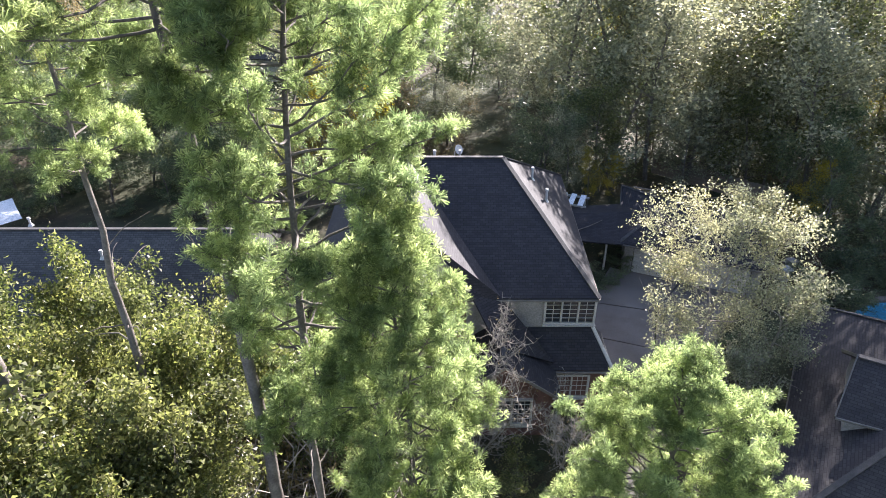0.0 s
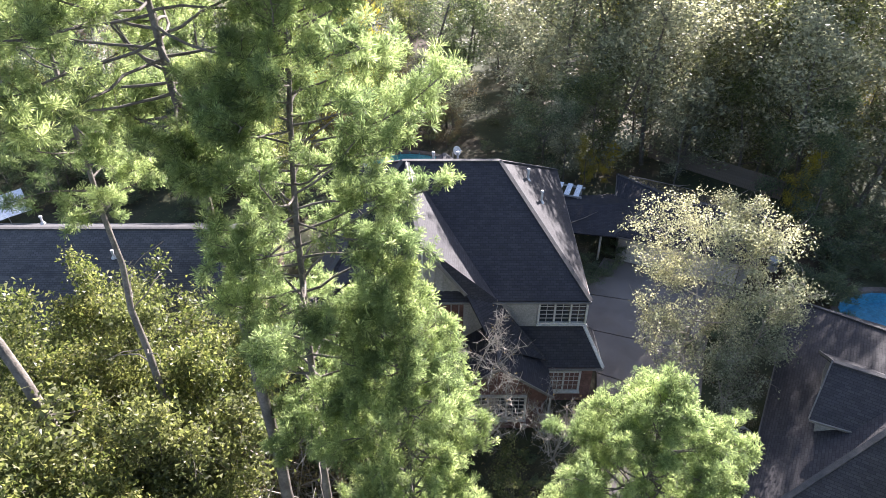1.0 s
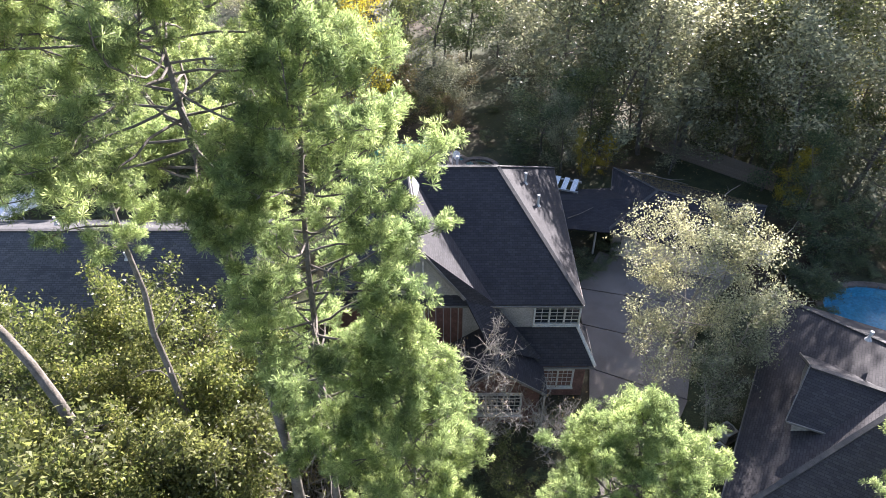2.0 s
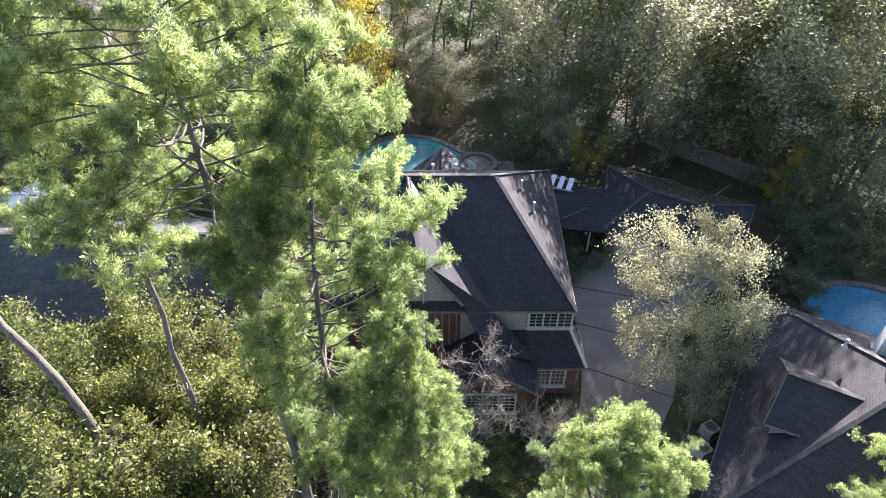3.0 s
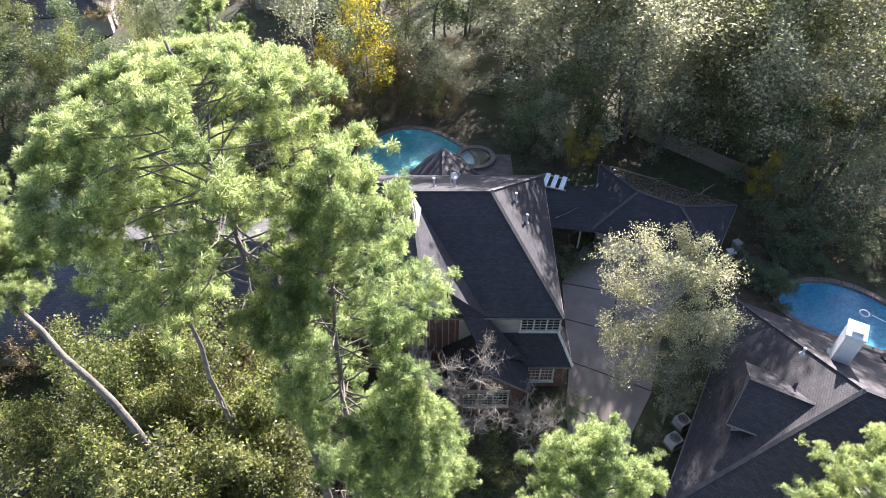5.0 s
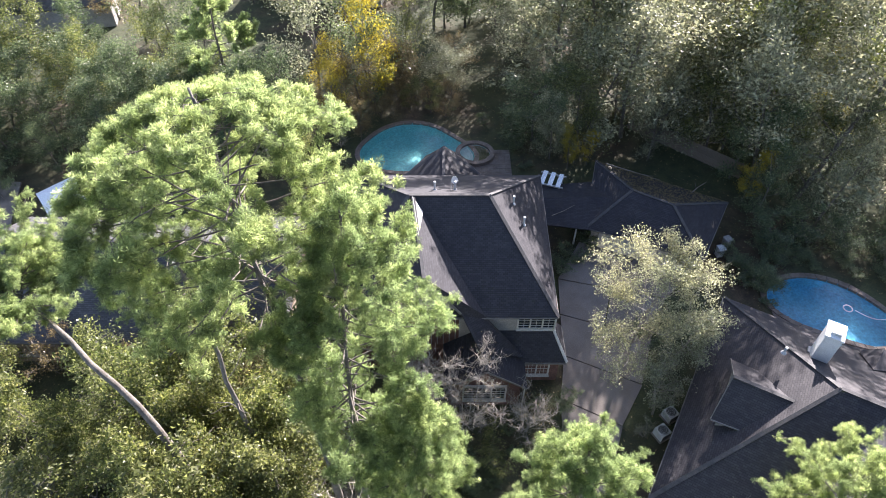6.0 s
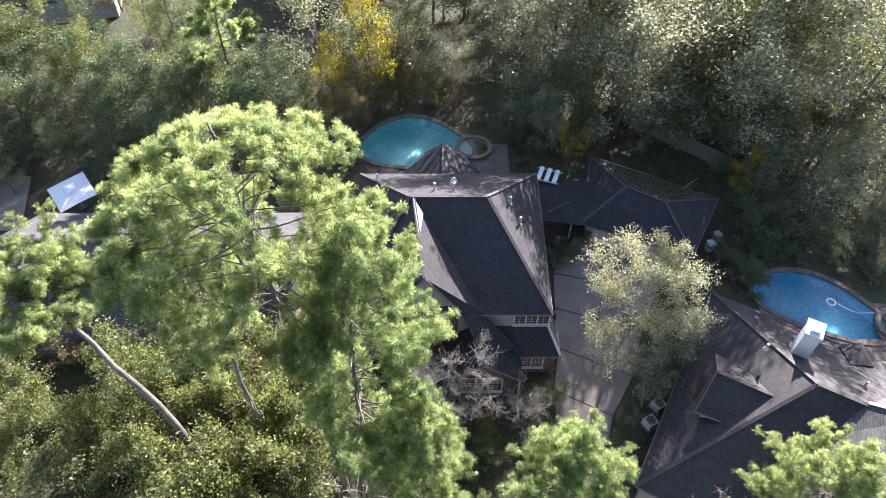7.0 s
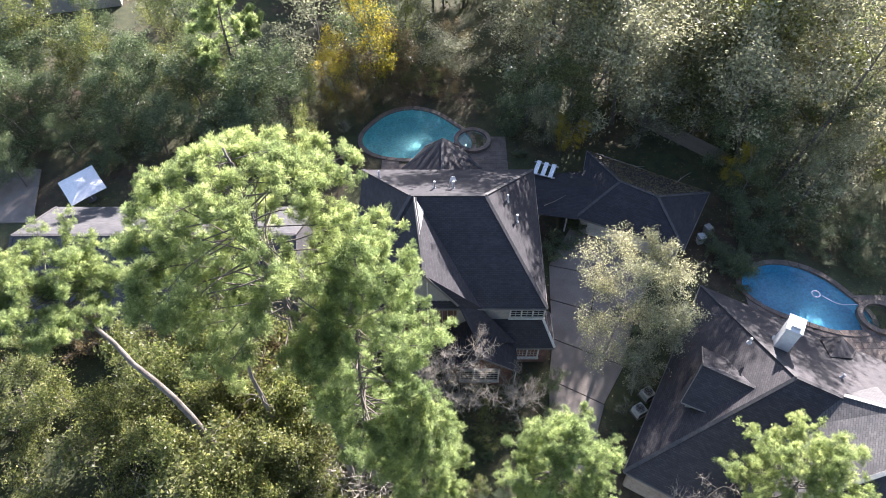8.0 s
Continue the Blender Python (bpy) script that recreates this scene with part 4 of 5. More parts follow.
pine(16, (7.2, 14.2), (7.2, 14.3, 7.0), (7.1, 14.6, 13.1), 4.0, 3.95, "young bushy pine with dense bright needles", 3.0, flat_top=0.45, r0=0.16, bare=0, dome=2.2)
pine(17, (21.4, 13.6), (21.3, 13.6, 6.0), (21.1, 13.8, 13.2), 4.5, 4.2, "young bushy pine with dense bright needles", 2.5, flat_top=0.4, r0=0.15, bare=0)

pine(18, (-22.0, 59.0), (-22.0, 59.1, 8.0), (-21.8, 59.6, 15.5), 2.5, 4.6, "broad grey-green conifer behind the lawn", 1.1, 0.34, 0.2, 0.35, bare=0, count=16, width=0.05)

broadleaf(31, (13.4, 27.4, 0), 12.2, 5.1, "leaf_pale", "pale autumn tree with fine dry leaves", nleaf=24000, size=0.125, bark="bark_pale", fork=0.30, r0=0.16, twiggy=2.0, clump=0.2, hollow=0.42)
broadleaf(32, (17.0, 27.6, 0), 9.6, 3.2, "leaf_grey", "thin grey-green tree beside the drive", nleaf=9000, size=0.13, bark="bark_pale", fork=0.3, r0=0.13, twiggy=1.5, clump=0.22)
broadleaf(33, (15.2, 24.0, 0), 6.6, 2.4, "leaf_grey", "thin grey-green tree beside the drive", nleaf=5000, size=0.12, bark="bark_pale", fork=0.3, r0=0.09, twiggy=1.4, clump=0.2)


# ---- woods and undergrowth ----
def clear(x, y):
    """True where nothing tall grows: roofs, drive, pools and lawn."""
    for x0, x1, y0, y1 in ((-8, 10.5, 24, 52), (9, 27, 36, 50.5), (-38.5, -10.5, 28.5, 45), (5.5, 17, 12, 40), (-10, 7, 49, 61), (-2.5, 9, 58, 78), (13, 46, 10, 40), (-2, 6, 18, 27)):
        if x0 < x < x1 and y0 < y < y1:
            return True
    return False


KINDS = [("leaf_olive", "olive autumn tree in the woods"), ("leaf_green", "green tree in the woods"), ("leaf_grey", "thin grey-green tree in the woods"),
         ("leaf_dark", "dark evergreen tree in the woods"), ("leaf_yellow", "yellow autumn tree in the woods"), ("leaf_brown", "brown autumn tree in the woods")]
PROTO, SHRUB, used = [], [], set()
for k, (lf, lb) in enumerate(KINDS):
    for v in range(2):
        PROTO.append(broadleaf(100 + k * 7 + v, (0, 0, 0), 20.0, 5.2, lf, lb, nleaf=7300, size=0.285, fork=0.10, r0=0.17, clump=0.46, hollow=0.3, fine=False))
UNDER = [("leaf_olive", "olive-leaved small tree in the undergrowth"), ("leaf_green", "green small tree in the undergrowth"), ("leaf_brown", "brown-leaved shrub in the undergrowth"),
         ("leaf_grey", "nearly bare grey shrub"), ("leaf_dark", "dark green shrub by the wall")]
for k, (lf, lb) in enumerate(UNDER):
    for v in range(2):
        SHRUB.append(broadleaf(300 + k * 7 + v, (0, 0, 0), 7.0, 2.6, lf, lb, "shrub" if k > 1 else "tree", "undergrowth", nleaf=(4200, 4800, 2600, 1300, 5200)[k], size=0.185, fork=0.12, r0=0.07,
                               stems=2, clump=0.24, hollow=0.4, fine=False, slim=True, twiggy=0.75, bark="bark_pale" if k == 3 else "bark", name="shrub" if k > 1 else "small_tree"))


def plant(pool, full, kind, at, h, wide=1.0, rz=0.0):
    """Sets a plant of that kind; the first of each is the pattern itself."""
    p = pool[kind * 2 + int(abs(at[0] * 13 + at[1] * 7)) % 2]
    s = h / full
    m = Matrix.Translation((at[0], at[1], -0.1)) @ Matrix.Rotation(rz, 4, "Z") @ Matrix.Diagonal((s * wide, s * wide, s, 1))
    if p.name in used:
        return copy_thing(p, m)
    used.add(p.name)
    p.matrix_basis = m
    return p


rng = np.random.default_rng(77)
placed = []
WEIGHT = [0.20, 0.18, 0.27, 0.18, 0.05, 0.12]
for t in range(9000):
    x, y = rng.uniform(-85, 90), rng.uniform(46, 160)
    if abs(x) > 22 + y * 0.66 or clear(x, y) or any((x - a) ** 2 + (y - b) ** 2 < (3.6 if y < 75 else 5.2) ** 2 for a, b in placed):
        continue
    placed.append((x, y))
    k = int(rng.choice(6, p=WEIGHT))
    if x < -14 and y < 80:
        k = 3 if rng.random() < 0.75 else 1
    plant(PROTO, 20.0, k, (x, y), (rng.uniform(16.5, 22.5) if x > -8 and y > 72 else rng.uniform(17, 23) if x > -8 else rng.uniform(11, 16)) if y > 60 else rng.uniform(9, 14), rng.uniform(0.8, 1.2), rng.uniform(0, 6.28))
    if len(placed) > 172:
        break
for k, x, y, h in ((4, -11.5, 58, 14), (4, -7.2, 61, 14), (5, -4.5, 63, 10), (5, -8.5, 56, 7), (2, 11, 53, 13), (2, 15, 56, 15), (2, 22, 55, 13), (3, 29, 44, 10),
                   (3, 28.5, 50, 11), (2, 34, 43, 10.5), (4, 40, 52, 12), (2, 40, 42, 9), (3, 45, 38, 9), (3, 46, 32, 9), (3, -42, 47, 8), (3, -33, 50, 7), (3, -30, 56, 11), (1, -36, 60, 13), (3, -42, 56, 11), (1, -47, 63, 14), (3, -25, 60, 11), (3, -52, 58, 11), (1, -20, 55, 13), (3, -24, 52, 7), (3, -47, 51, 8), (1, -15, 60, 12), (3, -58, 64, 12), (3, -38, 51, 7), (2, 12, 79, 21), (0, 17, 74, 21), (0, 22, 66, 21), (2, 27, 62, 20), (0, 19, 60, 17), (1, 32, 56, 19), (2, 8, 82, 20), (3, 3, 80, 19),
                   (2, 13, 66, 19), (2, 37, 49, 18), (0, 43, 46, 18), (2, 48, 44, 18), (3, 52, 40, 17), (1, 31, 70, 20), (3, -1, 79, 18), (2, 26, 74, 21),
                   (2, 36, 60, 21), (0, 41, 63, 21), (2, 46, 58, 21), (0, 51, 52, 20), (2, 55, 47, 20), (1, 39, 69, 22), (2, 34, 52, 18), (2, 30, 58, 20), (2, 58, 56, 20), (2, 24, 59, 19), (2, 34, 47, 18), (0, 38, 50, 20), (2, 42, 50, 20), (1, 30.5, 47, 15), (2, 47, 48, 20), (2, 15, 70, 22), (3, 19, 68, 22), (0, 12, 73, 21), (4, 12.6, 51.4, 5), (4, 14.6, 52.0, 4.5), (4, 28.6, 46.5, 6), (2, 33, 62, 22), (2, 21, 52.8, 15), (0, 24.6, 55.6, 17), (2, 26.6, 60, 21), (2, 17, 61.5, 22), (0, 29.5, 65, 22), (2, 37, 55, 21), (4, 52, 66, 17), (1, 56, 62, 18), (4, 34, 78, 20), (0, 14, 54, 14), (2, 19, 56.6, 16), (0, 27, 53.6, 15), (2, 31, 50.6, 15)):
    if 10 < x < 46 and 43 < y < 68 and h >= 13:
        h *= 1.16
    plant(PROTO, 20.0, k, (x, y), h, 1.15 if h > 15 else 0.8 if k == 4 else 1.0, x)
for k, x, y, h in ((1, -40, 60, 10), (3, -33, 55, 9), (1, -28, 58, 10), (3, -45, 57, 9), (1, -50, 62, 11), (3, -22, 57, 9), (3, -36, 57, 9), (1, -31, 62, 11), (3, -26, 54, 8), (3, -55, 60, 10), (1, -43, 65, 12), (3, -29, 52, 8.5), (3, -34, 53, 9.5), (3, -39, 54.5, 9), (3, -44, 53.5, 9), (3, -49, 56, 10), (3, -21.5, 52, 7.5), (3, -17.5, 52.5, 7.5), (3, -16.5, 57, 10), (3, -25.5, 57, 10.5), (3, -47, 60, 11), (3, -37, 62, 12), (3, -52, 53, 9),
                   (5, -9, 57.6, 8), (5, -6.6, 60, 8), (0, -3.5, 61.6, 7.5), (5, -11.6, 60, 9), (0, -1.2, 61, 6), (5, -13.4, 57, 8), (2, 0.5, 65, 8), (3, 7, 80.5, 10), (3, 10.5, 82, 11), (3, 3.6, 81, 10), (3, 12.4, 78.5, 11), (3, 0.4, 79.6, 10), (5, 0.4, 60.4, 6.5), (0, -0.6, 63.6, 8.5), (5, 1.0, 67, 9), (5, -9, 60.4, 11), (5, -6, 62.6, 12), (5, -3, 63.4, 11), (3, 9.4, 56, 8), (3, 9.6, 60, 9), (2, 10.6, 64, 10)):
    plant(PROTO, 20.0, k, (x, y), h, 1.55, x)
done = []
for t in range(900):
    x, y = rng.uniform(-38, 0.5), rng.uniform(6, 28)
    if clear(x, y) or any((x - a) ** 2 + (y - b) ** 2 < 1.9 ** 2 for a, b in done):
        continue
    done.append((x, y))
    near = y < 13
    k = int(rng.choice(4, p=[0.12, 0.10, 0.18, 0.60] if near else [0.42, 0.45, 0.10, 0.03]))
    plant(SHRUB, 7.0, k, (x, y), rng.uniform(2.5, 5) if near else rng.uniform(4.5, 9.5), rng.uniform(0.9, 1.3), rng.uniform(0, 6.28))
    if len(done) > 72:
        break
MID = [broadleaf(500 + k, (0, 0, 0), 14.0, 3.4, lf, lb, "tree", "undergrowth", nleaf=7600, size=0.215, fork=0.16, r0=0.12, clump=0.30, hollow=0.35, fine=False, slim=True, twiggy=1.2, name="small_tree")
       for k, (lf, lb) in enumerate((("leaf_green", "slender green tree in front of the house"), ("leaf_green", "slender green tree in front of the house"),
                                     ("leaf_olive", "slender olive tree in front of the house"), ("leaf_olive", "slender olive tree in front of the house")))]
for k, x, y, h in ((0, -18.0, 20.4, 14.1), (0, -14.6, 19.2, 12.1), (1, -21.5, 21.4, 13.0), (0, -25.2, 21.0, 12.1), (1, -10.9, 15.0, 9.9), (1, -11.9, 12.4, 8.6), (1, -6.4, 13.8, 7.6), (0, -8.7, 13.0, 7.4), (1, -29, 22, 11.2), (0, -9.4, 20.6, 9.8), (1, -16.4, 15.4, 9.6), (1, -8.8, 22.2, 11.7), (0, -11.6, 22.8, 11.2), (1, -12.6, 22.4, 13.4), (0, -15.6, 23.4, 13.0), (0, -10.4, 24.0, 12.5), (1, -13.6, 15.0, 11.2), (1, -10.1, 17.0, 13.2), (1, -13.0, 14.2, 10.5), (1, -14.9, 15.2, 9.5), (1, -9.8, 16.2, 10.8), (0, -7.8, 15.2, 9.0), (1, -17.6, 17.4, 11.0),
                   (1, -14.6, 14.9, 11.5), (1, -16.0, 15.6, 12.6), (0, -12.6, 16.6, 12.2), (0, -9.0, 18.8, 14.0), (1, -11.2, 19.6, 14.5), (1, -13.4, 20.6, 14.5), (0, -16.2, 21.2, 14.3), (1, -7.4, 20.8, 13.0), (0, -19.0, 18.4, 12.1), (0, -22.5, 18.6, 11.5), (1, -12.4, 14.6, 10.0), (1, -13.4, 14.0, 10.3), (0, -14.4, 14.4, 10.7), (0, -11.4, 13.6, 8.6), (1, -14.8, 22.6, 15.3), (1, -12.0, 21.4, 14.9), (0, -13.0, 13.4, 13.6), (1, -14.4, 14.2, 14.0), (0, -11.7, 13.4, 14.2), (0, -12.3, 14.2, 15.0), (0, -12.9, 14.5, 14.6), (0, -9.8, 16.4, 14.8), (0, -9.4, 15.4, 13.8), (0, -10.2, 16.9, 15.4), (1, -10.7, 15.9, 14.6), (0, -15.6, 15.0, 13.4), (1, -10.2, 15.6, 12.6), (0, -9.6, 14.6, 11.6), (1, -11.0, 16.4, 13.0), (1, -12.0, 21.4, 14.9)):
    plant(MID, 14.0, k, (x, y), h, 0.95, x)
for k, x, y, h in ((1, -12.4, 14.3, 15.4), (0, -13.3, 14.9, 14.6), (1, -10.0, 16.5, 15.4)):
    plant(MID, 14.0, k, (x, y), h, 1.45, x)
for k, x, y, h in ((0, -7.5, 8.6, 3.6), (1, -10.4, 8.0, 4.2), (0, -13.4, 9.4, 4.6), (1, -16.6, 8.4, 4.0), (0, -4.6, 9.6, 3.4), (1, -19.6, 10.0, 5.0), (0, -11.6, 10.6, 5.2), (1, -8.2, 11.2, 4.8), (1, -22.5, 11.6, 5.0), (0, -15, 11.6, 5.4), (1, -3.4, 11.6, 3.4), (0, -5.8, 7.6, 4.4), (1, -9.0, 7.2, 4.6), (0, -12.2, 7.4, 5.0), (1, -15.2, 7.6, 4.6), (0, -18.2, 8.0, 5.0), (1, -6.6, 10.2, 5.2), (0, -9.8, 9.6, 5.6), (1, -8.0, 11.4, 7.0), (0, -10.5, 11.0, 7.4), (1, -6.0, 11.6, 6.4), (0, -12.6, 10.4, 7.0), (0, -9.2, 13.4, 6.2), (1, -11.8, 14.2, 6.6), (0, -7.2, 14.8, 5.6), (1, -10.2, 15.8, 6.4), (0, -13.2, 13.0, 6.0), (1, -5.6, 13.2, 5.0), (0, -8.4, 17.0, 6.0)):
    if k == 0 and x == -7.5:
        TANGLE = [broadleaf(520 + q, (0, 0, 0), 4.5, 2.6, "leaf_olive", "tangle of bare pale branches on the woodland floor", "shrub", "undergrowth", 420, 0.09, "bark_pale", 0.08, 0.055, 4,
                            twiggy=0.9, fine=False, slim=True, name="bare_shrub", lean=(0.5 - q, 0.3)) for q in range(4)]
    plant(TANGLE, 4.5, k, (x, y), h, 1.3, x)
broadleaf(43, (16.4, 13.4, 0), 8.6, 2.6, "leaf_pale", "bare pale shrub beside the young pine", "shrub", "undergrowth", 500, 0.09, "bark_pale", 0.3, 0.06, 3, twiggy=1.4, name="shrub")
GREY = "bare grey multi-stemmed shrub before the house"
broadleaf(41, (1.7, 23.4, 0), 7.6, 2.6, "leaf_brown", GREY, "shrub", "undergrowth", 300, 0.09, "bark_pale", 0.15, 0.055, 5, twiggy=1.3, name="shrub")
broadleaf(45, (0.4, 24.3, 0), 9.6, 2.9, "leaf_brown", GREY, "shrub", "undergrowth", 200, 0.08, "bark_pale", 0.25, 0.06, 4, twiggy=2.0, name="shrub")
broadleaf(46, (-1.8, 24.4, 0), 8.2, 2.6, "leaf_brown", GREY, "shrub", "undergrowth", 200, 0.08, "bark_pale", 0.25, 0.055, 4, twiggy=1.8, name="shrub")
broadleaf(42, (5.8, 22.8, 0), 4.8, 2.2, "leaf_brown", GREY, "shrub", "undergrowth", 400, 0.09, "bark_pale", 0.15, 0.045, 4, twiggy=1.2, name="shrub")
broadleaf(44, (-0.4, 22.4, 0), 6.0, 2.2, "leaf_brown", GREY, "shrub", "undergrowth", 300, 0.09, "bark_pale", 0.15, 0.045, 4, twiggy=1.2, name="shrub")
for k in range(18):
    plant(SHRUB, 7.0, 4, (-46 + 2.1 * k + rng.uniform(-0.8, 0.8), 46.5 + 3.2 * (k % 4) + rng.uniform(-1, 1)), rng.uniform(2.6, 4.2), 1.7, k * 1.3)
for k, x, y, h in ((4, 5.6, 66.2, 1.7), (4, 2.6, 16.4, 2.2), (4, 4.6, 15.2, 2.0), (4, 0.6, 15.0, 2.2), (4, 3.0, 13.6, 2.0), (4, 5.4, 12.4, 1.8), (4, 1.4, 12.4, 2.0), (4, 2.2, 18.8, 2.2), (4, 0.6, 19.2, 2.6), (4, 8.4, 22.6, 2.2)):
    plant(SHRUB, 7.0, k, (x, y), h, 1.5, x * 2)
for k, x, y, h in ( (4, 7.0, 24.6, 2.8), (4, 8.6, 24.8, 4.4), (4, 10.6, 38.0, 4.8), (4, 11.6, 39.0, 4.2), (3, 6.0, 23.6, 3.6), (4, 4.6, 22.8, 2.2), (4, 5.0, 21.2, 2.6), (1, 3.6, 20.2, 2.8), (4, 5.9, 19.6, 2.4), (1, 1.6, 15.4, 3.0), (4, 6.2, 21.4, 2.6), (3, 0.2, 22.0, 5.0), (4, 2.0, 20.6, 2.4), (4, 3.6, 18.6, 2.2),
                   (4, 1.2, 17.4, 2.4), (4, 5.2, 17.0, 2.0), (4, 12.6, 41.2, 3.4), (4, 11.2, 39.6, 2.6), (3, 14.2, 22.2, 4.5), (4, 16.6, 28.6, 3.4), (4, 15.6, 31.0, 3.0), (3, 16.6, 25.4, 5.5), (4, 17.6, 32.4, 3.4), (4, 13.4, 20.4, 2.2), (4, 27.6, 37.6, 3.4), (4, 29.6, 38.2, 3.2), (4, 32.4, 38.0, 3.2), (4, 35.6, 37.2, 3.4), (4, 38.2, 35.6, 3.2), (4, 40.0, 33.6, 3.0), (4, 26.2, 36.4, 2.6), (4, 28, 39, 6.2), (4, 26.4, 37.8, 5.6), (4, 25.4, 36.0, 4.6), (4, 24.8, 38.4, 5.0), (4, 30, 40.6, 7.0), (4, 33, 41, 7.4), (4, 36.2, 40, 6.8), (4, 38.8, 38.6, 6.4), (4, 26.8, 34.2, 2.8), (4, 27.6, 36.2, 4.2), (4, 31, 39.4, 3.4), (4, 34.4, 38.8, 3.2), (4, 37.4, 37.4, 3), (4, 39.6, 36, 3.2), (4, 41.4, 34, 3),
                   (4, 8.2, 51.6, 3), (4, 8.0, 54.4, 3.6), (4, 7.6, 57.4, 3.2), (4, -9.6, 50.6, 3), (4, 4.6, 58.6, 2.6), (3, -10.6, 55, 5), (4, 1.0, 61, 2.4)):
    plant(SHRUB, 7.0, k, (x, y), h, 1.1, x * 2)
left = [p for p in PROTO + SHRUB + MID + TANGLE if p.name not in used]
for k, p in enumerate(left):
    p.matrix_basis = Matrix.Translation((-70 + 9 * k, 118 + 3 * (k % 2), -0.1))


# ---- fallen leaves ----
def fallen(name, pts, size, label):
    """Dry leaves lying flat, each turned and tilted a little."""
    n = len(pts)
    g = np.random.default_rng(8)
    a = g.uniform(0, 6.28, n)
    d = np.stack([np.cos(a), np.sin(a), g.normal(0, 0.25, n)], 1)
    e = np.stack([-np.sin(a), np.cos(a), g.normal(0, 0.25, n)], 1)
    z = g.uniform(0.7, 1.3, (n, 1)) * size
    out = np.empty((n, 4, 3))
    out[:, 0], out[:, 1], out[:, 2], out[:, 3] = pts - d * z * 0.5, pts + e * z * 0.3, pts + d * z * 0.5, pts - e * z * 0.3
    ob = np_mesh(name, out.reshape(-1, 3), 4, M["leaf_brown"])
    return tagged(ob, label, "leaves", "", "stuff")


g = np.random.default_rng(12)
m = 12000
spots = np.stack([g.uniform(-40, 46, m), g.uniform(8, 76, m), np.full(m, -0.07)], 1)
keep = [not any(inside(x, y, c, 1.2) for c in POOLS + SPAS) for x, y, _ in spots]
fallen("fallen_leaves", spots[np.array(keep)], 0.16, "dry brown leaves scattered over the ground")
f, h = g.uniform(0, 1, 2400), g.uniform(0, 1, 2400)
lo = np.outer(1 - f, (25.5, 43.3, 2.82)) + np.outer(f, (14.6, 48.9, 3.02))
hi = np.outer(1 - f, (19.7, 41.2, 4.52)) + np.outer(f, (16.7, 43.3, 4.32))
fallen("fallen_leaves", lo * (1 - h[:, None] ** 1.5) + hi * h[:, None] ** 1.5 + np.array((0, 0, 0.03)), 0.13, "dry leaves caught on the back slope of the garage roof")


# ---- small things round the houses ----
def condenser(at, rz):
    """An air-conditioning unit: louvred box, round fan grille on top."""
    ob = thing("air_conditioner", at, "grey outdoor air-conditioning unit beside the house", "air conditioner", "air conditioners")
    box_part("cabinet", (0, 0, 0.40), (0.85, 0.85, 0.72), M["metal"], ob, "", 0, 0.03)
    box_part("base", (0, 0, 0.0), (1.0, 1.0, 0.10), M["concrete"], ob, "", 0, 0.01)
    for k in range(6):
        box_part("louvre", (0, -0.43, 0.14 + 0.1 * k), (0.74, 0.02, 0.05), M["dark"], ob, "", 0, 0.004)
    bm = bmesh.new()
    bmesh.ops.create_cone(bm, cap_ends=True, segments=20, radius1=0.36, radius2=0.36, depth=0.04, matrix=Matrix.Translation((0, 0, 0.77)))
    part("fan_well", bm, M["dark"], ob)
    V, F = tubes([([(math.cos(a * 0.3307) * r, math.sin(a * 0.3307) * r, 0.81) for a in range(20)], [0.012] * 20) for r in (0.12, 0.22, 0.32, 0.39)], 4)
    pydata("grille", V, F, M["metal"], ob, "round wire fan grille")
    ob.rotation_euler = (0, 0, rz)
    return ob


condenser((15.4, 22.3, 0), 0.5)
condenser((16.3, 23.7, 0), 0.5)


def bin_thing(at, rz, material, label):
    ob = thing("wheeled_bin", at, label, "bin", "wheeled bins")
    bm = bmesh.new()
    bmesh.ops.create_cone(bm, cap_ends=True, segments=4, radius1=0.36, radius2=0.44, depth=1.0, matrix=Matrix.Translation((0, 0, 0.55)) @ Matrix.Rotation(radians(45), 4, "Z"))
    bmesh.ops.bevel(bm, geom=list(bm.edges), offset=0.03, segments=1, affect="EDGES")
    part("body", bm, material, ob)
    box_part("lid", (0, -0.02, 1.08), (0.66, 0.72, 0.07), material, ob, "", 0, 0.02)
    for x in (-0.26, 0.26):
        bm = bmesh.new()
        bmesh.ops.create_cone(bm, cap_ends=True, segments=14, radius1=0.12, radius2=0.12, depth=0.06, matrix=Matrix.Translation((x, 0.34, 0.12)) @ Matrix.Rotation(radians(90), 4, "Y"))
        part("wheel", bm, M["dark"], ob)
    bar("handle", (-0.24, 0.40, 1.02), (0.24, 0.40, 1.02), 0.03, 0.03, M["dark"], ob)
    ob.rotation_euler = (0, 0, rz)
    return ob


bin_thing((25.3, 40.6, -0.1), 0.4, M["siding"], "pale wheeled bin beside the garage")
bin_thing((24.4, 39.5, -0.1), 0.2, M["metal"], "grey wheeled bin beside the garage")


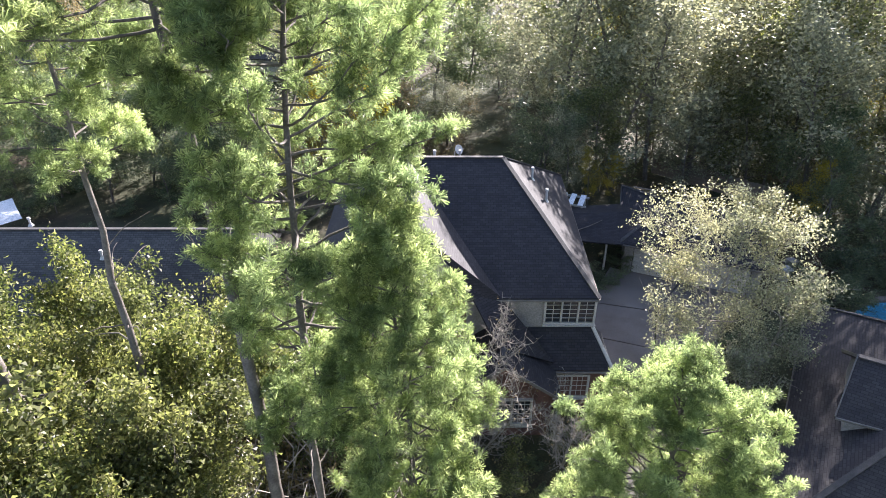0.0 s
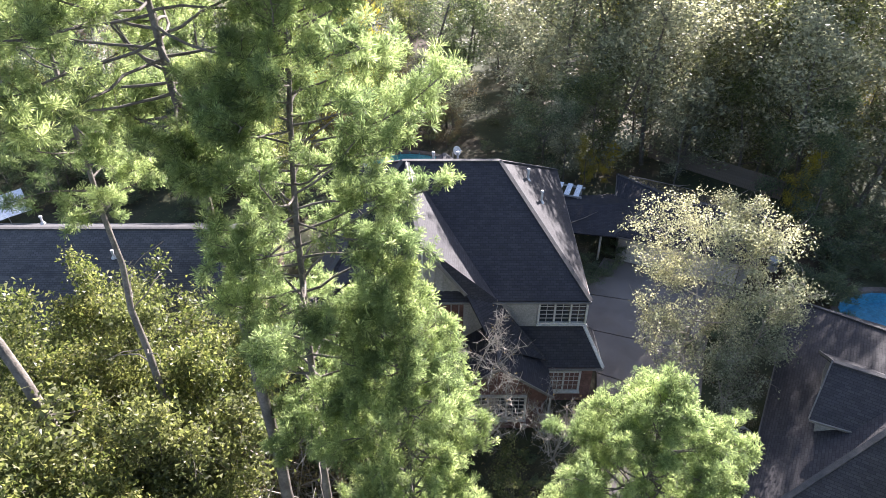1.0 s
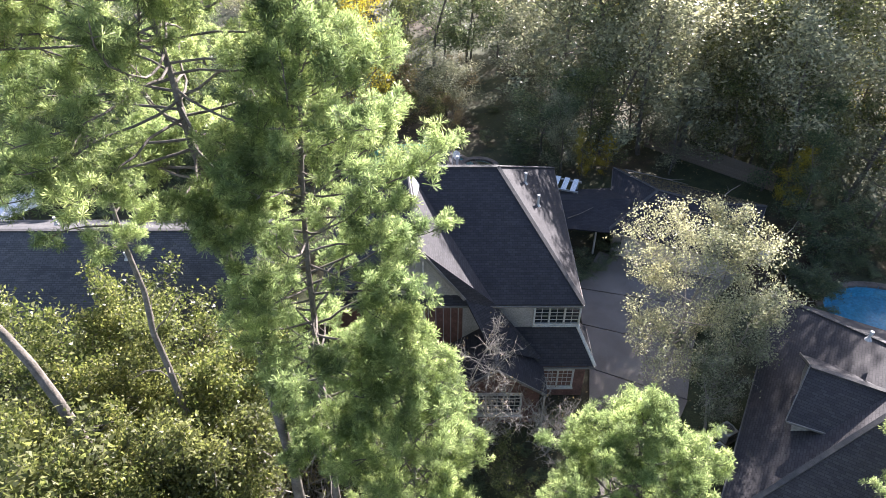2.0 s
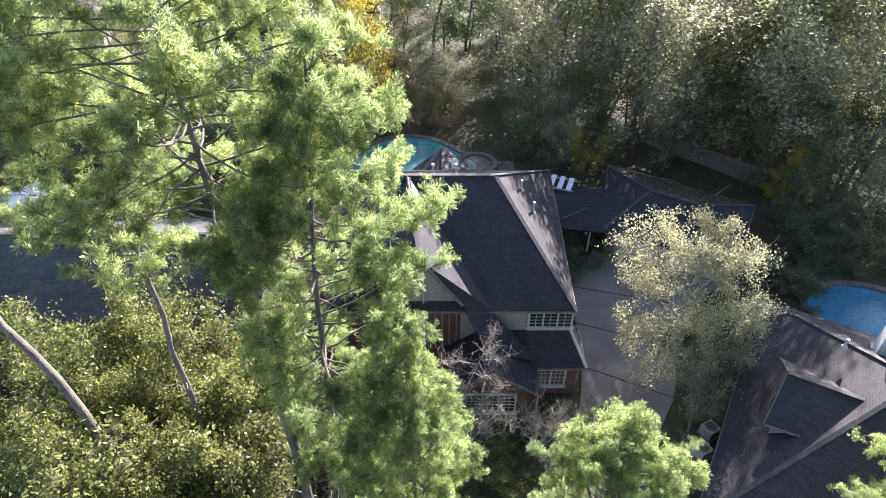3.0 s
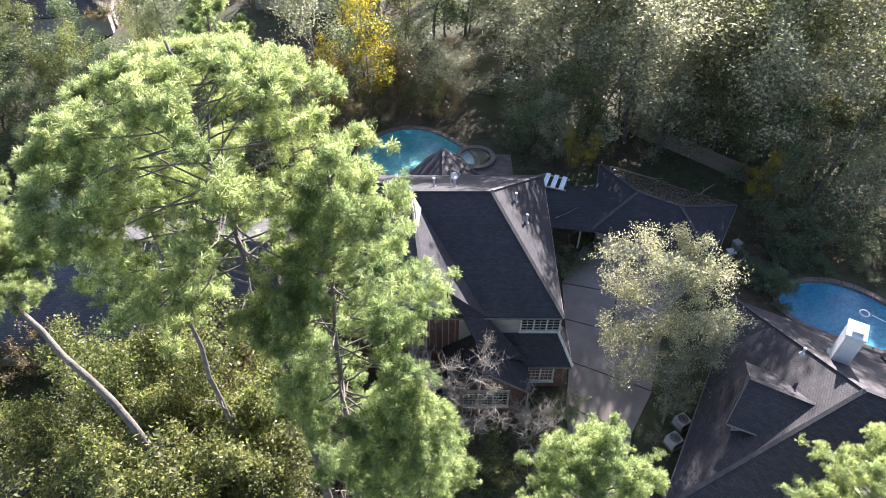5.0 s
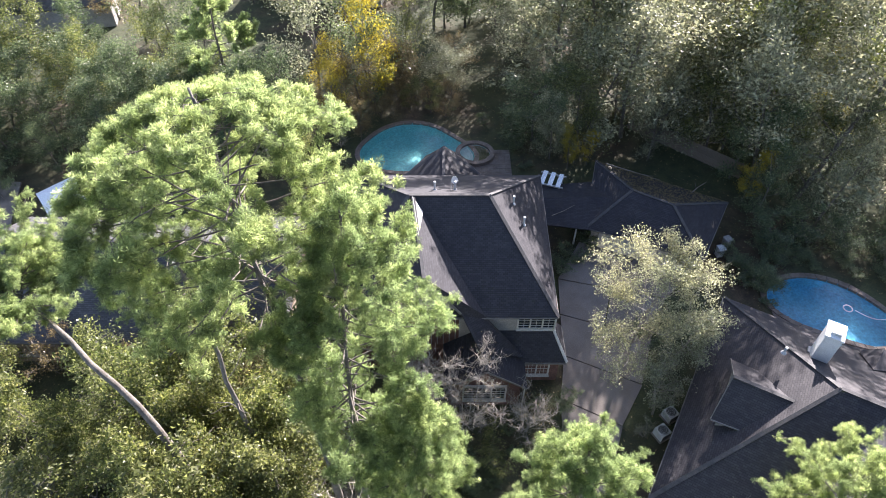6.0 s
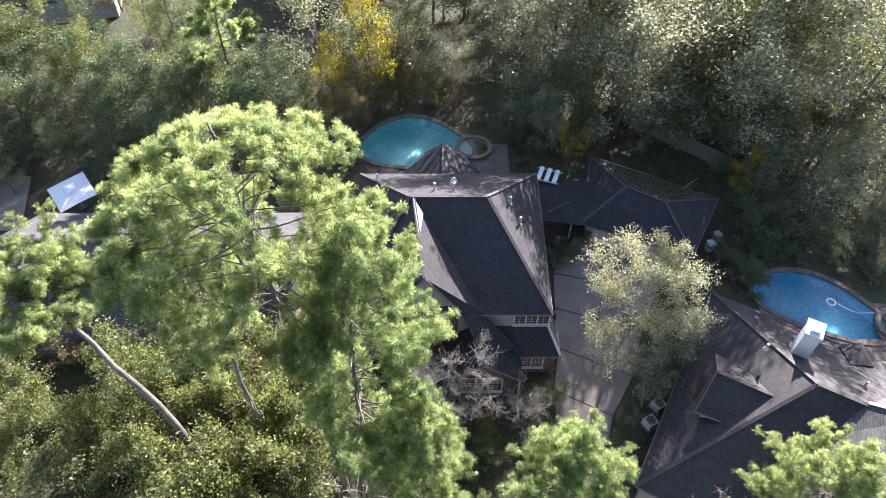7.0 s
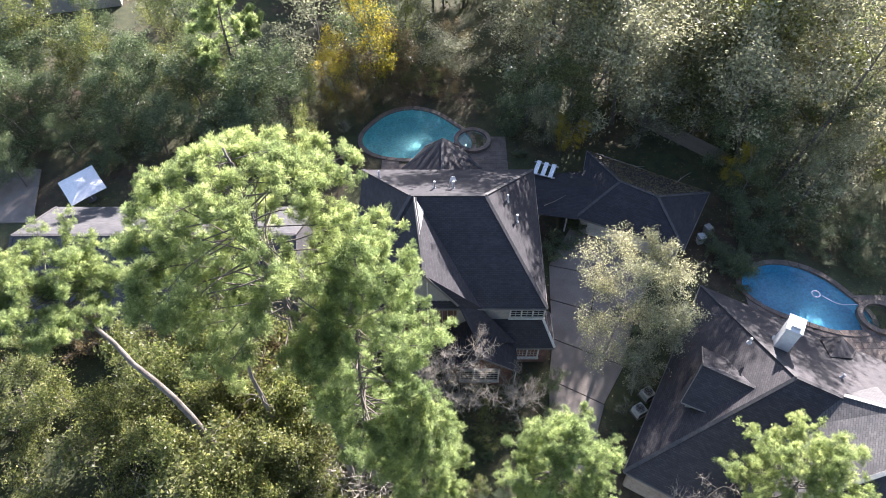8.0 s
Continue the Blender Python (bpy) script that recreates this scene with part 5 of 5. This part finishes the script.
def umbrella(at):
    """A square garden umbrella, tilted, with a vent on top."""
    ob = thing("garden_umbrella", at, "large square white garden umbrella on the patio", "umbrella")
    bar("pole", (0, 0, 0.05), (0, 0, 2.55), 0.06, 0.06, M["metal"], ob)
    box_part("foot", (0, 0, 0.05), (0.8, 0.8, 0.1), M["dark"], ob, "", 0, 0.02)
    c = [(-1.75, -1.75, 2.3), (1.75, -1.75, 2.3), (1.75, 1.75, 2.3), (-1.75, 1.75, 2.3)]
    can = None
    for k in range(4):
        a, b = Vector(c[k]), Vector(c[(k + 1) % 4])
        mid = (a + b) / 2 * 0.985
        mid.z = 2.34
        can = pydata("canopy_panel", [a, mid, b, (0, 0, 2.85), a - Vector((0, 0, 0.02)), mid - Vector((0, 0, 0.02)), b - Vector((0, 0, 0.02)), (0, 0, 2.83)],
                     [(0, 1, 3), (1, 2, 3), (5, 4, 7), (6, 5, 7), (0, 4, 5, 1), (1, 5, 6, 2)], M["white"], ob)
        bar("rib", (a.x * 0.98, a.y * 0.98, 2.26), (0, 0, 2.78), 0.025, 0.025, M["metal"], ob)
    pydata("vent", [(-0.5, -0.5, 2.78), (0.5, -0.5, 2.78), (0.5, 0.5, 2.78), (-0.5, 0.5, 2.78), (0, 0, 2.98)], [(0, 1, 4), (1, 2, 4), (2, 3, 4), (3, 0, 4), (3, 2, 1, 0)], M["white"], ob)
    ob.rotation_euler = (radians(6), radians(-5), radians(38))
    return ob


umbrella((-34.7, 45.2, 0))


def fence(a, b, h=1.85):
    """A close-boarded wooden fence: posts, rails and boards."""
    ob = thing("fence", (a[0], a[1], -0.1), "weathered brown wooden board fence", "fence")
    d = Vector((b[0] - a[0], b[1] - a[1], 0))
    L = d.length
    d.normalize()
    r = random.Random(9)
    rz = math.atan2(d.y, d.x)
    shared = None
    n = int(L / 0.15)
    for k in range(n):
        p = d * (0.15 * k + 0.07)
        if shared is None:
            board = box_part("board", p + Vector((0, 0, h / 2)), (0.138, 0.02, h), M["wood"], ob, "", rz, 0.0)
            shared = board.data
        else:
            board = new("board", shared)
            board.parent = ob
        board.matrix_local = Matrix.Translation(p + Vector((0, 0, h / 2 + r.uniform(-0.02, 0.02)))) @ Matrix.Rotation(rz + r.uniform(-0.02, 0.02), 4, "Z")
    side = Vector((-d.y, d.x, 0)) * 0.06
    for k in range(int(L / 2.4) + 1):
        p = d * min(L, 2.4 * k) + side
        bar("post", p, p + Vector((0, 0, h)), 0.09, 0.09, M["wood"], ob)
    for z in (0.35, h - 0.35):
        bar("rail", side * 0.6 + Vector((0, 0, z)), d * L + side * 0.6 + Vector((0, 0, z)), 0.04, 0.09, M["wood"], ob)
    return ob


fence((20.0, 58.2), (29.5, 49.8))


def pergola(at):
    """A small slatted shade on posts at the corner of the house."""
    ob = thing("pergola", at, "small pergola with white slats beside the house", "pergola")
    for x in (-0.9, 0.9):
        for y in (-0.8, 0.8):
            bar("post", (x, y, -0.1), (x, y, 2.9), 0.12, 0.12, M["trim"], ob)
    for y in (-0.8, 0.8):
        bar("beam", (-1.2, y, 2.97), (1.2, y, 2.97), 0.08, 0.16, M["trim"], ob)
    for k in range(3):
        box_part("slat", (-0.75 + 0.75 * k, 0, 3.10), (0.42, 1.9, 0.05), M["white"], ob, "white slat", 0, 0.01)
    ob.rotation_euler = (0, 0, -0.35)
    return ob


pergola((10.1, 46.2, 0))


def hose(points, r, name, label, category, material):
    V, F = tubes([(points, [r] * len(points))], 6)
    ob = pydata(name, V, F, M[material])
    return tagged(ob, label, category)


hose([(33.4 + 0.35 * math.cos(a * 0.3307), 33.6 + 0.35 * math.sin(a * 0.3307), -0.08) for a in range(20)], 0.05, "pool_float", "white floating ring in the blue pool", "pool float", "white")
hose([(33.9 + 0.22 * k, 33.4 - 0.10 * k - 0.35 * math.sin(k * 0.33), -0.08) for k in range(14)], 0.03, "pool_hose", "white hose floating across the blue pool", "hose", "white")


def shed(at, rz):
    """A low garden shed with a white sheet roof."""
    ob = thing("garden_shed", at, "low garden shed with a white metal roof in the woods", "shed")
    for a, b in (((-1.1, -0.8), (1.1, -0.8)), ((1.1, -0.8), (1.1, 0.8)), ((1.1, 0.8), (-1.1, 0.8)), ((-1.1, 0.8), (-1.1, -0.8))):
        wall_panel("wall", a, b, -0.1, 1.7, M["wood"], ob, 0.08)
    for sd in (-1, 1):
        slope("roof_sheet", ((-1.3, sd * 1.0, 1.65), (1.3, sd * 1.0, 1.65), (1.3, 0, 2.15), (-1.3, 0, 2.15)), M["white"], ob, 0.04, "white metal roof sheet")
    box_part("door", (0.2, -0.86, 0.75), (0.8, 0.04, 1.6), M["wood"], ob, "", 0, 0.008)
    ob.rotation_euler = (0, 0, rz)
    return ob


shed((26.4, 59.4, 0), 0.3)


def fallen_branch(paths, label):
    """A dead branch with side twigs, lying where it fell."""
    V, F = tubes([(p, [r * (1 - 0.7 * i / (len(p) - 1)) for i in range(len(p))]) for p, r in paths], 5)
    return tagged(pydata("fallen_branch", V, F, M["twig"]), label, "branch", "fallen branches")


fallen_branch([([(15.4, 48.3, 3.16), (16.8, 47.5, 3.22), (18.4, 46.7, 3.2), (20.0, 45.9, 3.16)], 0.06), ([(18.4, 46.7, 3.2), (19.0, 46.2, 3.42), (19.7, 46.1, 3.5)], 0.035)], "dead branch lying along the garage roof edge")
fallen_branch([([(22.4, 44.2, 3.2), (23.2, 44.9, 3.28), (24.0, 45.3, 3.5)], 0.045), ([(22.9, 44.6, 3.26), (22.9, 45.2, 3.45)], 0.03)], "forked dead branch on the garage roof")
fallen_branch([([(9.6, 41.6, 2.86), (10.6, 42.0, 3.0), (11.7, 42.6, 3.18)], 0.04)], "dead stick on the covered way roof")
